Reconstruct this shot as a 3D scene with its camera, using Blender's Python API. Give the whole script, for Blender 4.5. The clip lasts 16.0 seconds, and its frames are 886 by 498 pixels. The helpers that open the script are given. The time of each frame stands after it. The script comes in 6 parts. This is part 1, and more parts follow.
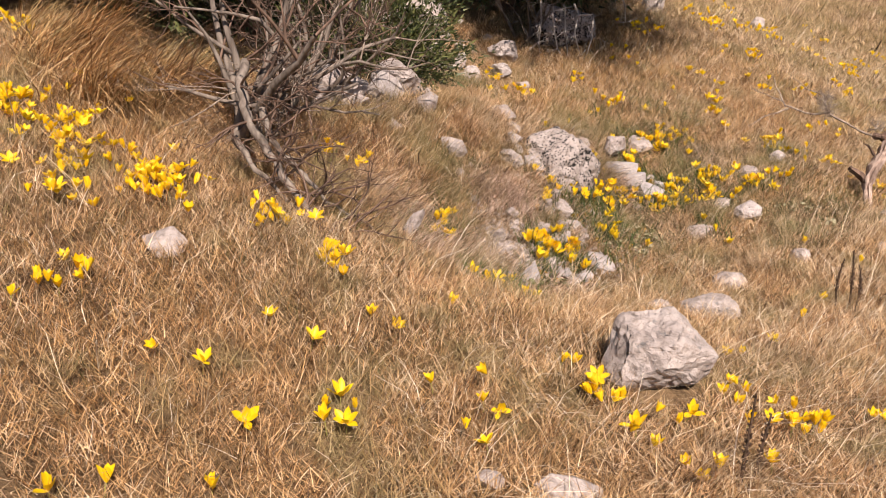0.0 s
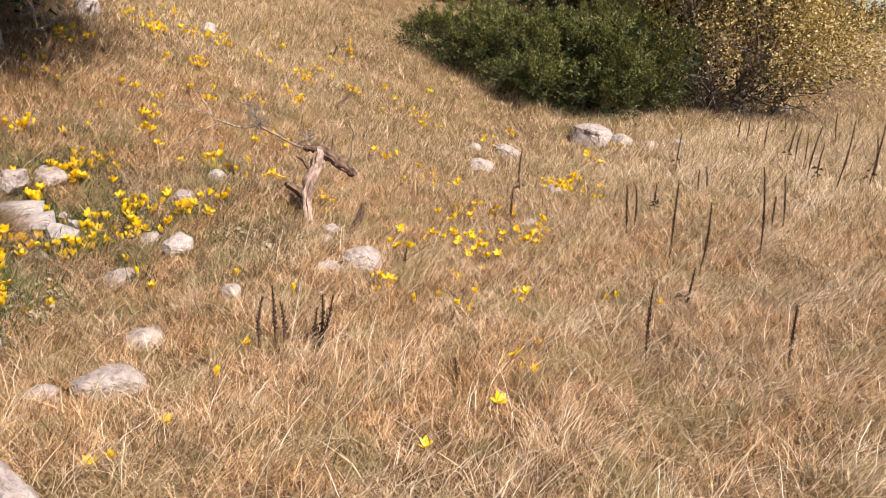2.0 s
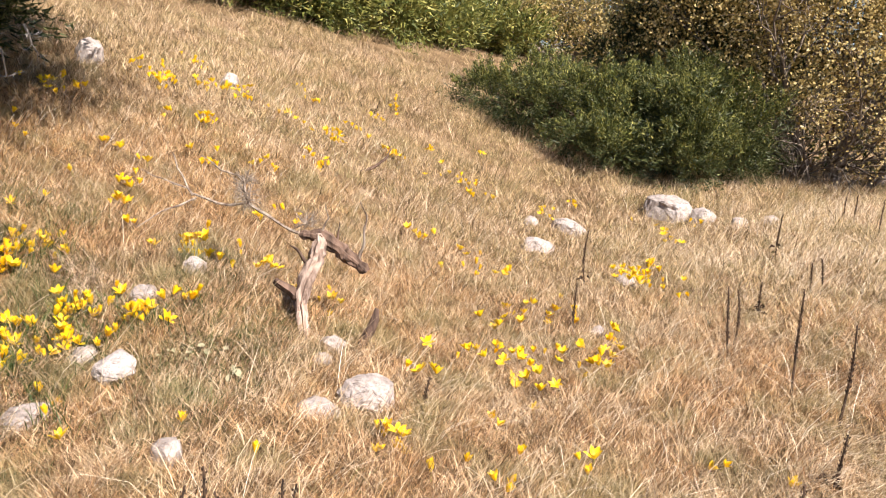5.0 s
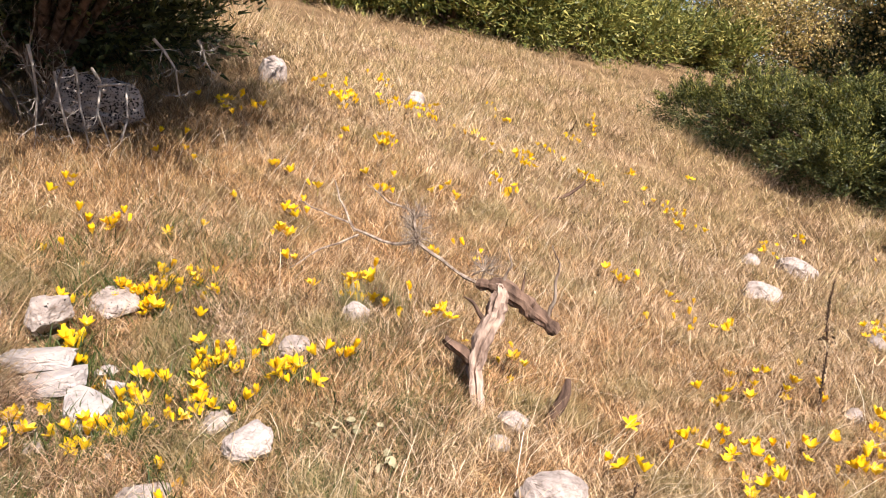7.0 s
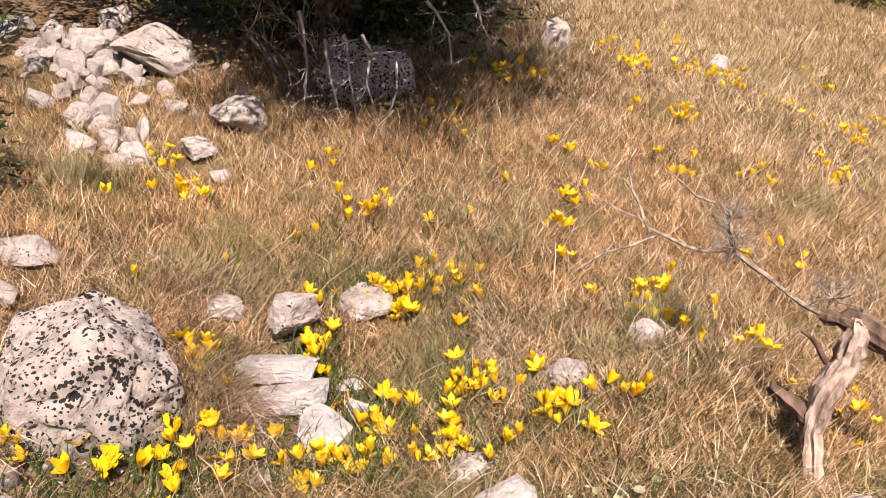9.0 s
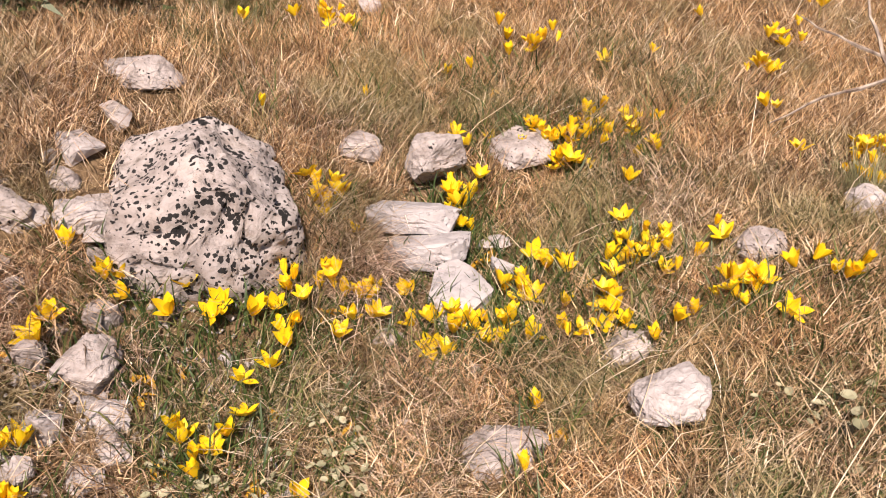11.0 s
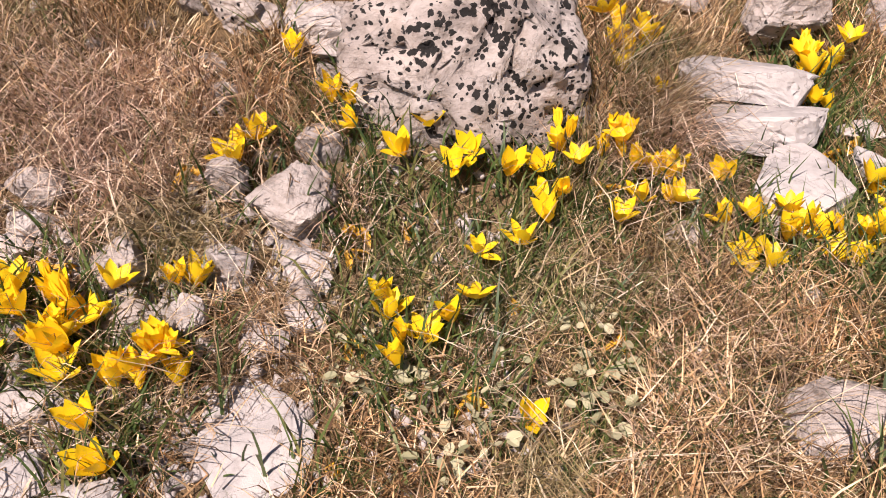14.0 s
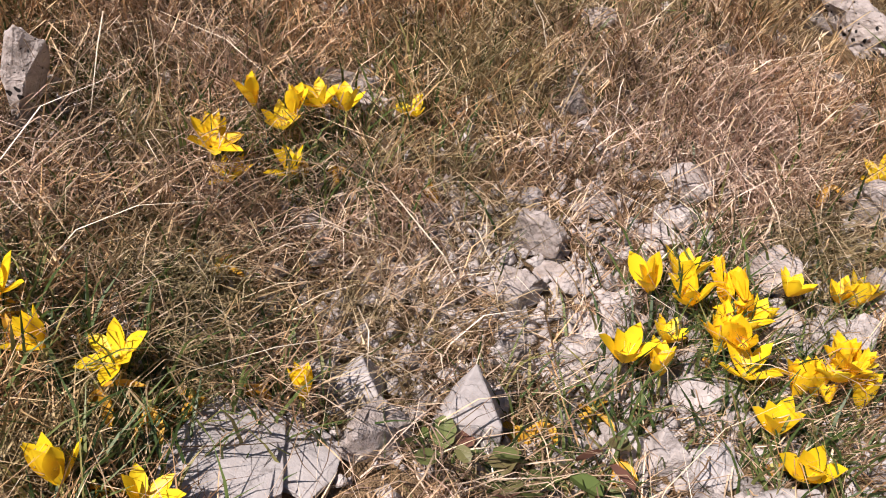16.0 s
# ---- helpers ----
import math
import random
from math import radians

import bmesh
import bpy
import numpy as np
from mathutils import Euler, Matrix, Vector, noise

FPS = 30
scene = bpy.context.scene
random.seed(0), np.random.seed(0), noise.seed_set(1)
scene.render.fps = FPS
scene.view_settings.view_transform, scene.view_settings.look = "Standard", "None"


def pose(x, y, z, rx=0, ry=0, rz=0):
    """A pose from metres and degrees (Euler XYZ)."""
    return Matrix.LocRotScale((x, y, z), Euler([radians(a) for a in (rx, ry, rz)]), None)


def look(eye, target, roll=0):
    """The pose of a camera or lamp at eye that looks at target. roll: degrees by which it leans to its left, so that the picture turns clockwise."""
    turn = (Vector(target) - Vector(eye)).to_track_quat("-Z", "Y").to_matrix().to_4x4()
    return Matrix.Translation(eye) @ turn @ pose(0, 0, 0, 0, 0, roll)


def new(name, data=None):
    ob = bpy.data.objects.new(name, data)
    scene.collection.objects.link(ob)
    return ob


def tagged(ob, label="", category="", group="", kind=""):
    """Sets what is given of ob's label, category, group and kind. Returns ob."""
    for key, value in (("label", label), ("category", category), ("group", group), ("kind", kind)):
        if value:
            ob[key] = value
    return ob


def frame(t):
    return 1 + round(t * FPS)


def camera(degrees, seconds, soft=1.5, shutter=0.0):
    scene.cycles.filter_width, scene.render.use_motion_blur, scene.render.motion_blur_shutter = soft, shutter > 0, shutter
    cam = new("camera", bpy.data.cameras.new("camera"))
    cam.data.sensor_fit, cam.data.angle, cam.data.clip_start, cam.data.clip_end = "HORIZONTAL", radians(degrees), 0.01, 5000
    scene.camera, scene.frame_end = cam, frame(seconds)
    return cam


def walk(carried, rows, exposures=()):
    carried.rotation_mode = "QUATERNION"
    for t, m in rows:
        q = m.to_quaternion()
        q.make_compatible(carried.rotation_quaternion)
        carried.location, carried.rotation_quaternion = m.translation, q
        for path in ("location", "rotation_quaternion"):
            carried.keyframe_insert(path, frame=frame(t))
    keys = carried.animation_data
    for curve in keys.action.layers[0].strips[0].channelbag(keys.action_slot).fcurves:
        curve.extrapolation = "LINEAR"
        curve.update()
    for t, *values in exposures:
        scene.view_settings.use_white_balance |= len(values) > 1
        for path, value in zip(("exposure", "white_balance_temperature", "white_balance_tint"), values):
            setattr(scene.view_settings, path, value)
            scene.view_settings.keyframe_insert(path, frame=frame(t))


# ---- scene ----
cam = camera(53.88, 16.0, soft=1.0)
PATH = [
    (0, (0.003, 0.005, 1.504), (-1.458, 1.278, 1.005), -0.03),
    (0.5, (-0.003, 0.193, 1.507), (-1.430, 1.514, 1.039), -1.70),
    (1, (0.034, 0.402, 1.513), (-1.279, 1.830, 1.026), -1.22),
    (1.5, (0.054, 0.648, 1.503), (-0.842, 2.363, 0.993), 0.33),
    (2, (0.059, 0.927, 1.507), (-0.557, 2.765, 1.016), -0.39),
    (2.5, (0.075, 1.147, 1.494), (-0.422, 3.026, 1.024), 0.11),
    (3, (0.088, 1.384, 1.523), (-0.413, 3.274, 1.104), 0.72),
    (3.5, (0.028, 1.540, 1.504), (-0.557, 3.406, 1.083), -0.10),
    (4, (-0.084, 1.781, 1.497), (-0.673, 3.657, 1.133), 0.32),
    (4.5, (-0.156, 1.951, 1.465), (-0.744, 3.827, 1.099), 0.54),
    (5, (-0.268, 2.123, 1.492), (-1.016, 3.940, 1.122), 0.45),
    (5.2, (-0.325, 2.162, 1.495), (-1.203, 3.920, 1.121), 0.30),
    (7.3, (-0.672, 2.860, 1.476), (-1.810, 4.473, 1.150), 0.20),
    (7.5, (-0.722, 2.916, 1.478), (-1.860, 4.528, 1.155), 0.64),
    (8, (-0.826, 2.980, 1.490), (-2.026, 4.549, 1.179), 1.47),
    (8.5, (-0.965, 3.130, 1.469), (-2.373, 4.516, 1.155), 0.14),
    (9, (-1.070, 3.197, 1.474), (-2.637, 4.375, 1.080), -0.73),
    (9.5, (-1.116, 3.209, 1.475), (-2.704, 4.341, 1.034), -0.89),
    (10, (-1.157, 3.252, 1.454), (-2.801, 4.274, 0.951), -0.17),
    (10.2, (-1.173, 3.260, 1.443), (-2.827, 4.242, 0.892), 0.16),
    (12.3, (-1.708, 3.722, 1.086), (-3.479, 4.270, 0.334), -3.08),
    (12.5, (-1.737, 3.708, 1.073), (-3.511, 4.234, 0.314), -2.42),
    (13, (-1.753, 3.651, 1.044), (-3.552, 4.051, 0.267), -1.59),
    (13.5, (-1.755, 3.617, 1.028), (-3.567, 3.925, 0.239), -1.23),
    (14, (-1.750, 3.544, 1.009), (-3.577, 3.727, 0.215), 0.08),
    (14.5, (-1.749, 3.386, 1.004), (-3.586, 3.446, 0.216), 0.06),
    (15, (-1.750, 3.219, 0.997), (-3.584, 3.123, 0.205), 2.34),
    (15.5, (-1.740, 3.050, 0.969), (-3.579, 2.906, 0.197), 4.22),
    (16, (-1.731, 2.870, 0.956), (-3.570, 2.662, 0.199), 5.02),
]
walk(cam, [(t, look(eye, target, roll)) for t, eye, target, roll in PATH], [(0, 0.66, 6950, 22), (1.5, 0.74, 6850, 20), (3, 0.90, 6700, 18), (5, 1.18, 6550, 16), (9, 0.93, 6900, 22), (10, 0.86, 6850, 22), (12.5, 0.82, 6750, 25), (14.5, 0.82, 6650, 23), (16, 0.80, 6350, 19)])

# ---- light ----
SUN_AZ, SUN_EL = radians(-28), radians(43)
sun_dir = Vector((math.cos(SUN_AZ) * math.cos(SUN_EL), math.sin(SUN_AZ) * math.cos(SUN_EL), math.sin(SUN_EL)))
world = bpy.data.worlds.new("sky")
scene.world = world
world.use_nodes = True
wn, wl = world.node_tree.nodes, world.node_tree.links
sky = wn.new("ShaderNodeTexSky")
sky.sky_type, sky.sun_disc = "NISHITA", False
sky.altitude, sky.air_density, sky.dust_density, sky.ozone_density = 1300, 0.9, 0.3, 2.0
sky.sun_elevation, sky.sun_rotation = SUN_EL, math.pi / 2 - SUN_AZ
wl.new(sky.outputs[0], wn["Background"].inputs[0])
wn["Background"].inputs[1].default_value = 0.05
sun = new("sun", bpy.data.lights.new("sun", "SUN"))
sun.data.energy, sun.data.angle, sun.data.color = 5.0, radians(0.53), (1.0, 0.94, 0.84)
sun.matrix_world = look(sun_dir * 30, (0, 0, 0))


# ---- materials ----
def mat(name, rough=0.8, spec=0.3):
    m = bpy.data.materials.new(name)
    m.use_nodes = True
    b = m.node_tree.nodes["Principled BSDF"]
    b.inputs["Roughness"].default_value = rough
    b.inputs["Specular IOR Level"].default_value = spec
    return m, m.node_tree.nodes, m.node_tree.links, b


def ramp(nodes, stops, linear=True):
    r = nodes.new("ShaderNodeValToRGB")
    e = r.color_ramp.elements
    while len(e) < len(stops):
        e.new(0.5)
    for el, (p, c) in zip(e, stops):
        el.position, el.color = p, (*c, 1)
    r.color_ramp.interpolation = "LINEAR" if linear else "CONSTANT"
    return r


def tex(nodes, links, kind, scale, detail=4.0, rough=0.6, space="Object"):
    co = nodes.new("ShaderNodeTexCoord")
    t = nodes.new("ShaderNodeTexNoise" if kind == "noise" else "ShaderNodeTexVoronoi")
    t.inputs["Scale"].default_value = scale
    if kind == "noise":
        t.inputs["Detail"].default_value = detail
        t.inputs["Roughness"].default_value = rough
    links.new(co.outputs[space], t.inputs["Vector"])
    return t


def mixc(nodes, links, fac, a, b, mode="MIX"):
    m = nodes.new("ShaderNodeMix")
    m.data_type, m.blend_type = "RGBA", mode
    for sock, v in ((m.inputs[0], fac), (m.inputs[6], a), (m.inputs[7], b)):
        if isinstance(v, (int, float)):
            sock.default_value = v
        elif isinstance(v, tuple):
            sock.default_value = (*v, 1)
        else:
            links.new(v, sock)
    return m.outputs[2]


def bump(nodes, links, bsdf, height, strength, dist):
    b = nodes.new("ShaderNodeBump")
    b.inputs["Strength"].default_value, b.inputs["Distance"].default_value = strength, dist
    links.new(height, b.inputs["Height"])
    links.new(b.outputs[0], bsdf.inputs["Normal"])


def blade_mat(name, stops, rough=0.55, through_part=0.25, patch=None):
    """Grass and leaves: each blade its own tone, some light passing through."""
    m, n, l, b = mat(name, rough, 0.35)
    g = n.new("ShaderNodeNewGeometry")
    r = ramp(n, stops)
    l.new(g.outputs["Random Per Island"], r.inputs[0])
    col = r.outputs[0]
    if patch:
        t = tex(n, l, "noise", 1.7, 6.0, 0.7)
        k = ramp(n, [(0.42, (0, 0, 0)), (0.56, (1, 1, 1))])
        l.new(t.outputs[0], k.inputs[0])
        r2 = ramp(n, patch)
        l.new(g.outputs["Random Per Island"], r2.inputs[0])
        col = mixc(n, l, k.outputs[0], col, r2.outputs[0])
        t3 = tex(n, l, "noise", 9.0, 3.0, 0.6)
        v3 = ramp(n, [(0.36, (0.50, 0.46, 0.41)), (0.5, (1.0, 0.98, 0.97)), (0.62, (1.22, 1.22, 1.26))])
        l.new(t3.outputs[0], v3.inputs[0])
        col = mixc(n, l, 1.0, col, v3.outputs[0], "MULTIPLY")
        t4 = tex(n, l, "noise", 3.1, 4.0, 0.65)
        g4 = ramp(n, [(0.51, (0, 0, 0)), (0.63, (0.62, 0.62, 0.62))])
        l.new(t4.outputs[0], g4.inputs[0])
        col = mixc(n, l, g4.outputs[0], col, (0.30, 0.262, 0.125))
    l.new(col, b.inputs["Base Color"])
    tr = n.new("ShaderNodeBsdfTranslucent")
    l.new(col, tr.inputs[0])
    mx = n.new("ShaderNodeMixShader")
    mx.inputs[0].default_value = through_part
    l.new(b.outputs[0], mx.inputs[1])
    l.new(tr.outputs[0], mx.inputs[2])
    l.new(mx.outputs[0], n["Material Output"].inputs[0])
    return m


def soil_mat():
    m, n, l, b = mat("dry_soil", 0.95, 0.1)
    big, fine = tex(n, l, "noise", 1.6, 5.0), tex(n, l, "noise", 45, 6.0, 0.7)
    r = ramp(n, [(0.3, (0.12, 0.08, 0.045)), (0.5, (0.24, 0.165, 0.10)), (0.7, (0.36, 0.265, 0.17))])
    l.new(big.outputs[0], r.inputs[0])
    f = ramp(n, [(0.3, (0.45, 0.42, 0.38)), (0.7, (1.25, 1.2, 1.1))])
    l.new(fine.outputs[0], f.inputs[0])
    l.new(mixc(n, l, 1.0, r.outputs[0], f.outputs[0], "MULTIPLY"), b.inputs["Base Color"])
    bump(n, l, b, fine.outputs[0], 0.9, 0.03)
    return m


def stone_mat(name, spots=0.0, tone=1.0, warm=0.0, crust=0.5, relief=0.8, grey=0.0):
    """Weathered limestone: pale grey with stains, pits and, by spots, round near-black lichen."""
    m, n, l, b = mat(name, 0.85, 0.25)
    big, mid, fine = tex(n, l, "noise", 6, 5.0), tex(n, l, "noise", 26, 6.0, 0.7), tex(n, l, "noise", 160, 4.0, 0.7)
    r = ramp(n, [(0.25, tuple(tone * c for c in (0.22, 0.182, 0.162))), (0.5, tuple(tone * c for c in (0.375, 0.328, 0.303))),
                 (0.75, tuple(tone * c for c in (0.51, 0.455, 0.423)))])
    l.new(big.outputs[0], r.inputs[0])
    g = ramp(n, [(0.30, (0.40, 0.375, 0.35)), (0.42, (0.84, 0.82, 0.80)), (0.52, (1.03, 1.03, 1.03)), (0.75, (1.14, 1.13, 1.12))])
    l.new(mid.outputs[0], g.inputs[0])
    col = mixc(n, l, 1.0, r.outputs[0], g.outputs[0], "MULTIPLY")
    if grey:
        col = mixc(n, l, grey, col, (0.37, 0.36, 0.365))
    if warm:
        w = ramp(n, [(0.5, (0, 0, 0)), (0.68, (warm, warm, warm))])
        wt = tex(n, l, "noise", 11, 4.0)
        l.new(wt.outputs[0], w.inputs[0])
        col = mixc(n, l, w.outputs[0], col, (0.36, 0.25, 0.17))
    if crust:
        c = ramp(n, [(0.60, (0, 0, 0)), (0.66, (crust, crust, crust))])
        ct = tex(n, l, "noise", 19, 5.0, 0.65)
        l.new(ct.outputs[0], c.inputs[0])
        col = mixc(n, l, c.outputs[0], col, (0.17, 0.165, 0.16))
    ck = tex(n, l, "voronoi", 8)
    ck.feature = "DISTANCE_TO_EDGE"
    cw = tex(n, l, "noise", 15, 4.0)
    cv = n.new("ShaderNodeVectorMath")
    cv.operation = "MULTIPLY_ADD"
    cv.inputs[1].default_value = (0.12, 0.12, 0.12)
    l.new(cw.outputs["Color"], cv.inputs[0])
    l.new(ck.inputs["Vector"].links[0].from_socket, cv.inputs[2])
    l.new(cv.outputs[0], ck.inputs["Vector"])
    cr = ramp(n, [(0.0, (0.5, 0.5, 0.5)), (0.016, (0, 0, 0))])
    l.new(ck.outputs["Distance"], cr.inputs[0])
    col = mixc(n, l, cr.outputs[0], col, (0.12, 0.105, 0.095))
    if spots:
        v = tex(n, l, "voronoi", 78)
        v.inputs["Randomness"].default_value = 1.0
        bend = tex(n, l, "noise", 22, 3.0)
        vm = n.new("ShaderNodeVectorMath")
        vm.operation = "MULTIPLY_ADD"
        vm.inputs[1].default_value = (0.035, 0.035, 0.035)
        l.new(bend.outputs["Color"], vm.inputs[0])
        l.new(v.inputs["Vector"].links[0].from_socket, vm.inputs[2])
        l.new(vm.outputs[0], v.inputs["Vector"])
        wob = tex(n, l, "noise", 70, 4.0)
        add = n.new("ShaderNodeMath")
        add.operation = "MULTIPLY_ADD"
        add.inputs[1].default_value, add.inputs[2].default_value = 0.7, -0.2
        l.new(wob.outputs[0], add.inputs[0])
        sm = n.new("ShaderNodeMath")
        sm.operation = "ADD"
        l.new(add.outputs[0], sm.inputs[0])
        l.new(v.outputs["Distance"], sm.inputs[1])
        region = tex(n, l, "noise", 14, 5.0, 0.7)
        cut = n.new("ShaderNodeMath")
        cut.operation = "MULTIPLY_ADD"
        cut.inputs[1].default_value, cut.inputs[2].default_value = 1.7, -1.3 + 1.05 * spots
        l.new(region.outputs[0], cut.inputs[0])
        less = n.new("ShaderNodeMath")
        less.operation = "SUBTRACT"
        l.new(cut.outputs[0], less.inputs[0])
        l.new(sm.outputs[0], less.inputs[1])
        k = ramp(n, [(0.0, (0, 0, 0)), (0.06, (1, 1, 1))])
        l.new(less.outputs[0], k.inputs[0])
        col = mixc(n, l, k.outputs[0], col, (0.02, 0.018, 0.017))
    l.new(col, b.inputs["Base Color"])
    h = n.new("ShaderNodeMath")
    h.operation = "MULTIPLY_ADD"
    h.inputs[1].default_value = 0.35
    l.new(fine.outputs[0], h.inputs[0])
    l.new(mid.outputs[0], h.inputs[2])
    bump(n, l, b, h.outputs[0], relief, 0.012)
    return m


def wood_mat(name, a, c, scale=20.0):
    m, n, l, b = mat(name, 0.85, 0.2)
    co = n.new("ShaderNodeTexCoord")
    mp = n.new("ShaderNodeMapping")
    mp.inputs["Scale"].default_value = (1, 1, 0.25)
    t = n.new("ShaderNodeTexNoise")
    t.inputs["Scale"].default_value, t.inputs["Detail"].default_value = scale, 6
    l.new(co.outputs["Object"], mp.inputs[0])
    l.new(mp.outputs[0], t.inputs["Vector"])
    r = ramp(n, [(0.32, a), (0.62, c)])
    l.new(t.outputs[0], r.inputs[0])
    l.new(r.outputs[0], b.inputs["Base Color"])
    bump(n, l, b, t.outputs[0], 0.9, 0.012)
    return m


SOIL = soil_mat()
STONE = stone_mat("limestone", 0.0, 1.08, 0.15, 0.35)
STONE_PALE = stone_mat("pale_limestone", 0.0, 1.18, 0.15, 0.2, 0.7, 0.25)
STONE_SMOOTH = stone_mat("smooth_limestone", 0.0, 1.0, 0.08, 0.12, 0.35, 0.5)
STONE_ROUGH = stone_mat("rough_limestone", 0.0, 1.05, 0.15, 0.85, 1.0)
STONE_SPOT = stone_mat("lichen_limestone", 0.72, 1.0, 0.2, 0.2)
STONE_BOULDER = stone_mat("spotted_limestone", 0.94, 1.03, 0.2, 0.35)
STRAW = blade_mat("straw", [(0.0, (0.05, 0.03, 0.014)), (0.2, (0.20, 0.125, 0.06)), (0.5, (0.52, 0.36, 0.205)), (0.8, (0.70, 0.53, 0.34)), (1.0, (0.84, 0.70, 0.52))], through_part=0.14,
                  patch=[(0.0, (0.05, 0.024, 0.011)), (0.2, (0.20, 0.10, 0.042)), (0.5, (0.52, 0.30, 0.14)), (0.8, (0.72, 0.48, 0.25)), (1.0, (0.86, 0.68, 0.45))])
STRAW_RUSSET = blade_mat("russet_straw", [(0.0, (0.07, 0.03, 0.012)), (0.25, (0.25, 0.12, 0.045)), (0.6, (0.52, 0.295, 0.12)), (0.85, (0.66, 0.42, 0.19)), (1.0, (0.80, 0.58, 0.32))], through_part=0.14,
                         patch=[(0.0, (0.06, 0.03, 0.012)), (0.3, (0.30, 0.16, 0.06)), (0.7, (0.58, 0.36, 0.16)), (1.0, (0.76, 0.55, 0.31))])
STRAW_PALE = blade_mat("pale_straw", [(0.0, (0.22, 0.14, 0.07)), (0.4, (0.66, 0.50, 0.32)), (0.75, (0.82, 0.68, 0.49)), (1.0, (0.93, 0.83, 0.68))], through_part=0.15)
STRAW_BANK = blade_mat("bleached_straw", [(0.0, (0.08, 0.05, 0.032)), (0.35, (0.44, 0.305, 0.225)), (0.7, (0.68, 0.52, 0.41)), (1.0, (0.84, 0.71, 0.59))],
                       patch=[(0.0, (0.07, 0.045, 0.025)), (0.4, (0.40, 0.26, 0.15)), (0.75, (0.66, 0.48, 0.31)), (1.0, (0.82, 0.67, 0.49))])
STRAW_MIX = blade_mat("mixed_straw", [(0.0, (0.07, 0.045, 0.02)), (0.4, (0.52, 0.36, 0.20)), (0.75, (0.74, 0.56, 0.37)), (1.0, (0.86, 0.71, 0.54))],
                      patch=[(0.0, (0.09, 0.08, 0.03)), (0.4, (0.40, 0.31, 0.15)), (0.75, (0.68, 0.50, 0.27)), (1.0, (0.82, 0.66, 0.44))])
GREEN = blade_mat("green_blades", [(0.0, (0.03, 0.055, 0.015)), (0.5, (0.07, 0.11, 0.03)), (0.85, (0.14, 0.17, 0.05)), (1.0, (0.30, 0.26, 0.10))], 0.45, 0.3)
OLIVE = blade_mat("olive_blades", [(0.0, (0.10, 0.09, 0.028)), (0.5, (0.22, 0.185, 0.07)), (1.0, (0.42, 0.32, 0.15))], 0.5, 0.3)
HERB = blade_mat("herb", [(0.0, (0.12, 0.12, 0.05)), (0.6, (0.27, 0.25, 0.12)), (1.0, (0.45, 0.40, 0.23))], 0.6, 0.2)
PETAL = blade_mat("yellow_petal", [(0.0, (0.88, 0.52, 0.01)), (0.5, (0.93, 0.64, 0.012)), (1.0, (0.95, 0.72, 0.03))], 0.45, 0.35)
WILTED = blade_mat("wilted_petal", [(0.0, (0.55, 0.22, 0.02)), (1.0, (0.80, 0.50, 0.05))], 0.6, 0.3)
STEM = blade_mat("flower_stem", [(0.0, (0.30, 0.30, 0.08)), (1.0, (0.42, 0.38, 0.12))])
GREY_LEAF = blade_mat("grey_green_leaf", [(0.0, (0.24, 0.235, 0.13)), (1.0, (0.50, 0.46, 0.30))], 0.6, 0.2)
RED_LEAF = blade_mat("red_green_leaf", [(0.0, (0.08, 0.12, 0.03)), (0.6, (0.13, 0.15, 0.05)), (1.0, (0.18, 0.07, 0.06))], 0.45, 0.2)
NEEDLE = blade_mat("juniper_needles", [(0.0, (0.016, 0.026, 0.009)), (0.6, (0.062, 0.078, 0.024)), (1.0, (0.17, 0.175, 0.06))], 0.5, 0.15)
DEAD_NEEDLE = blade_mat("dead_juniper", [(0.0, (0.03, 0.02, 0.012)), (0.7, (0.09, 0.055, 0.03)), (1.0, (0.18, 0.11, 0.06))], 0.7, 0.1)
# crest bushes' paler green; also sunlight put into the low juniper's upper fronds
NEEDLE_LIGHT = blade_mat("pale_sun_tinted_juniper", [(0.0, (0.04, 0.06, 0.015)), (0.5, (0.16, 0.175, 0.04)), (1.0, (0.36, 0.33, 0.09))], 0.5, 0.2)
AUTUMN = blade_mat("autumn_leaves", [(0.0, (0.20, 0.155, 0.055)), (0.4, (0.46, 0.35, 0.13)), (0.8, (0.66, 0.51, 0.21)), (1.0, (0.76, 0.66, 0.42))], 0.5, 0.38)
RED_TWIG = blade_mat("red_twigs", [(0.0, (0.12, 0.035, 0.02)), (1.0, (0.28, 0.09, 0.05))])
BARK = wood_mat("grey_bark", (0.07, 0.055, 0.045), (0.24, 0.20, 0.165), 30)
LICHEN_BARK = wood_mat("lichen_bark", (0.09, 0.055, 0.04), (0.36, 0.30, 0.24), 45)
PALE_BARK = wood_mat("pale_bark", (0.20, 0.18, 0.16), (0.55, 0.50, 0.46), 40)
DEAD_WOOD = wood_mat("weathered_wood", (0.11, 0.068, 0.05), (0.50, 0.38, 0.31), 34)
DARK_WOOD = wood_mat("dark_wood", (0.04, 0.025, 0.019), (0.20, 0.13, 0.095), 28)
STALK_MAT = wood_mat("dead_stalk", (0.02, 0.013, 0.009), (0.09, 0.055, 0.035), 60)
FOREST = blade_mat("far_forest", [(0.0, (0.015, 0.03, 0.018)), (1.0, (0.04, 0.06, 0.03))], 0.9, 0.0)

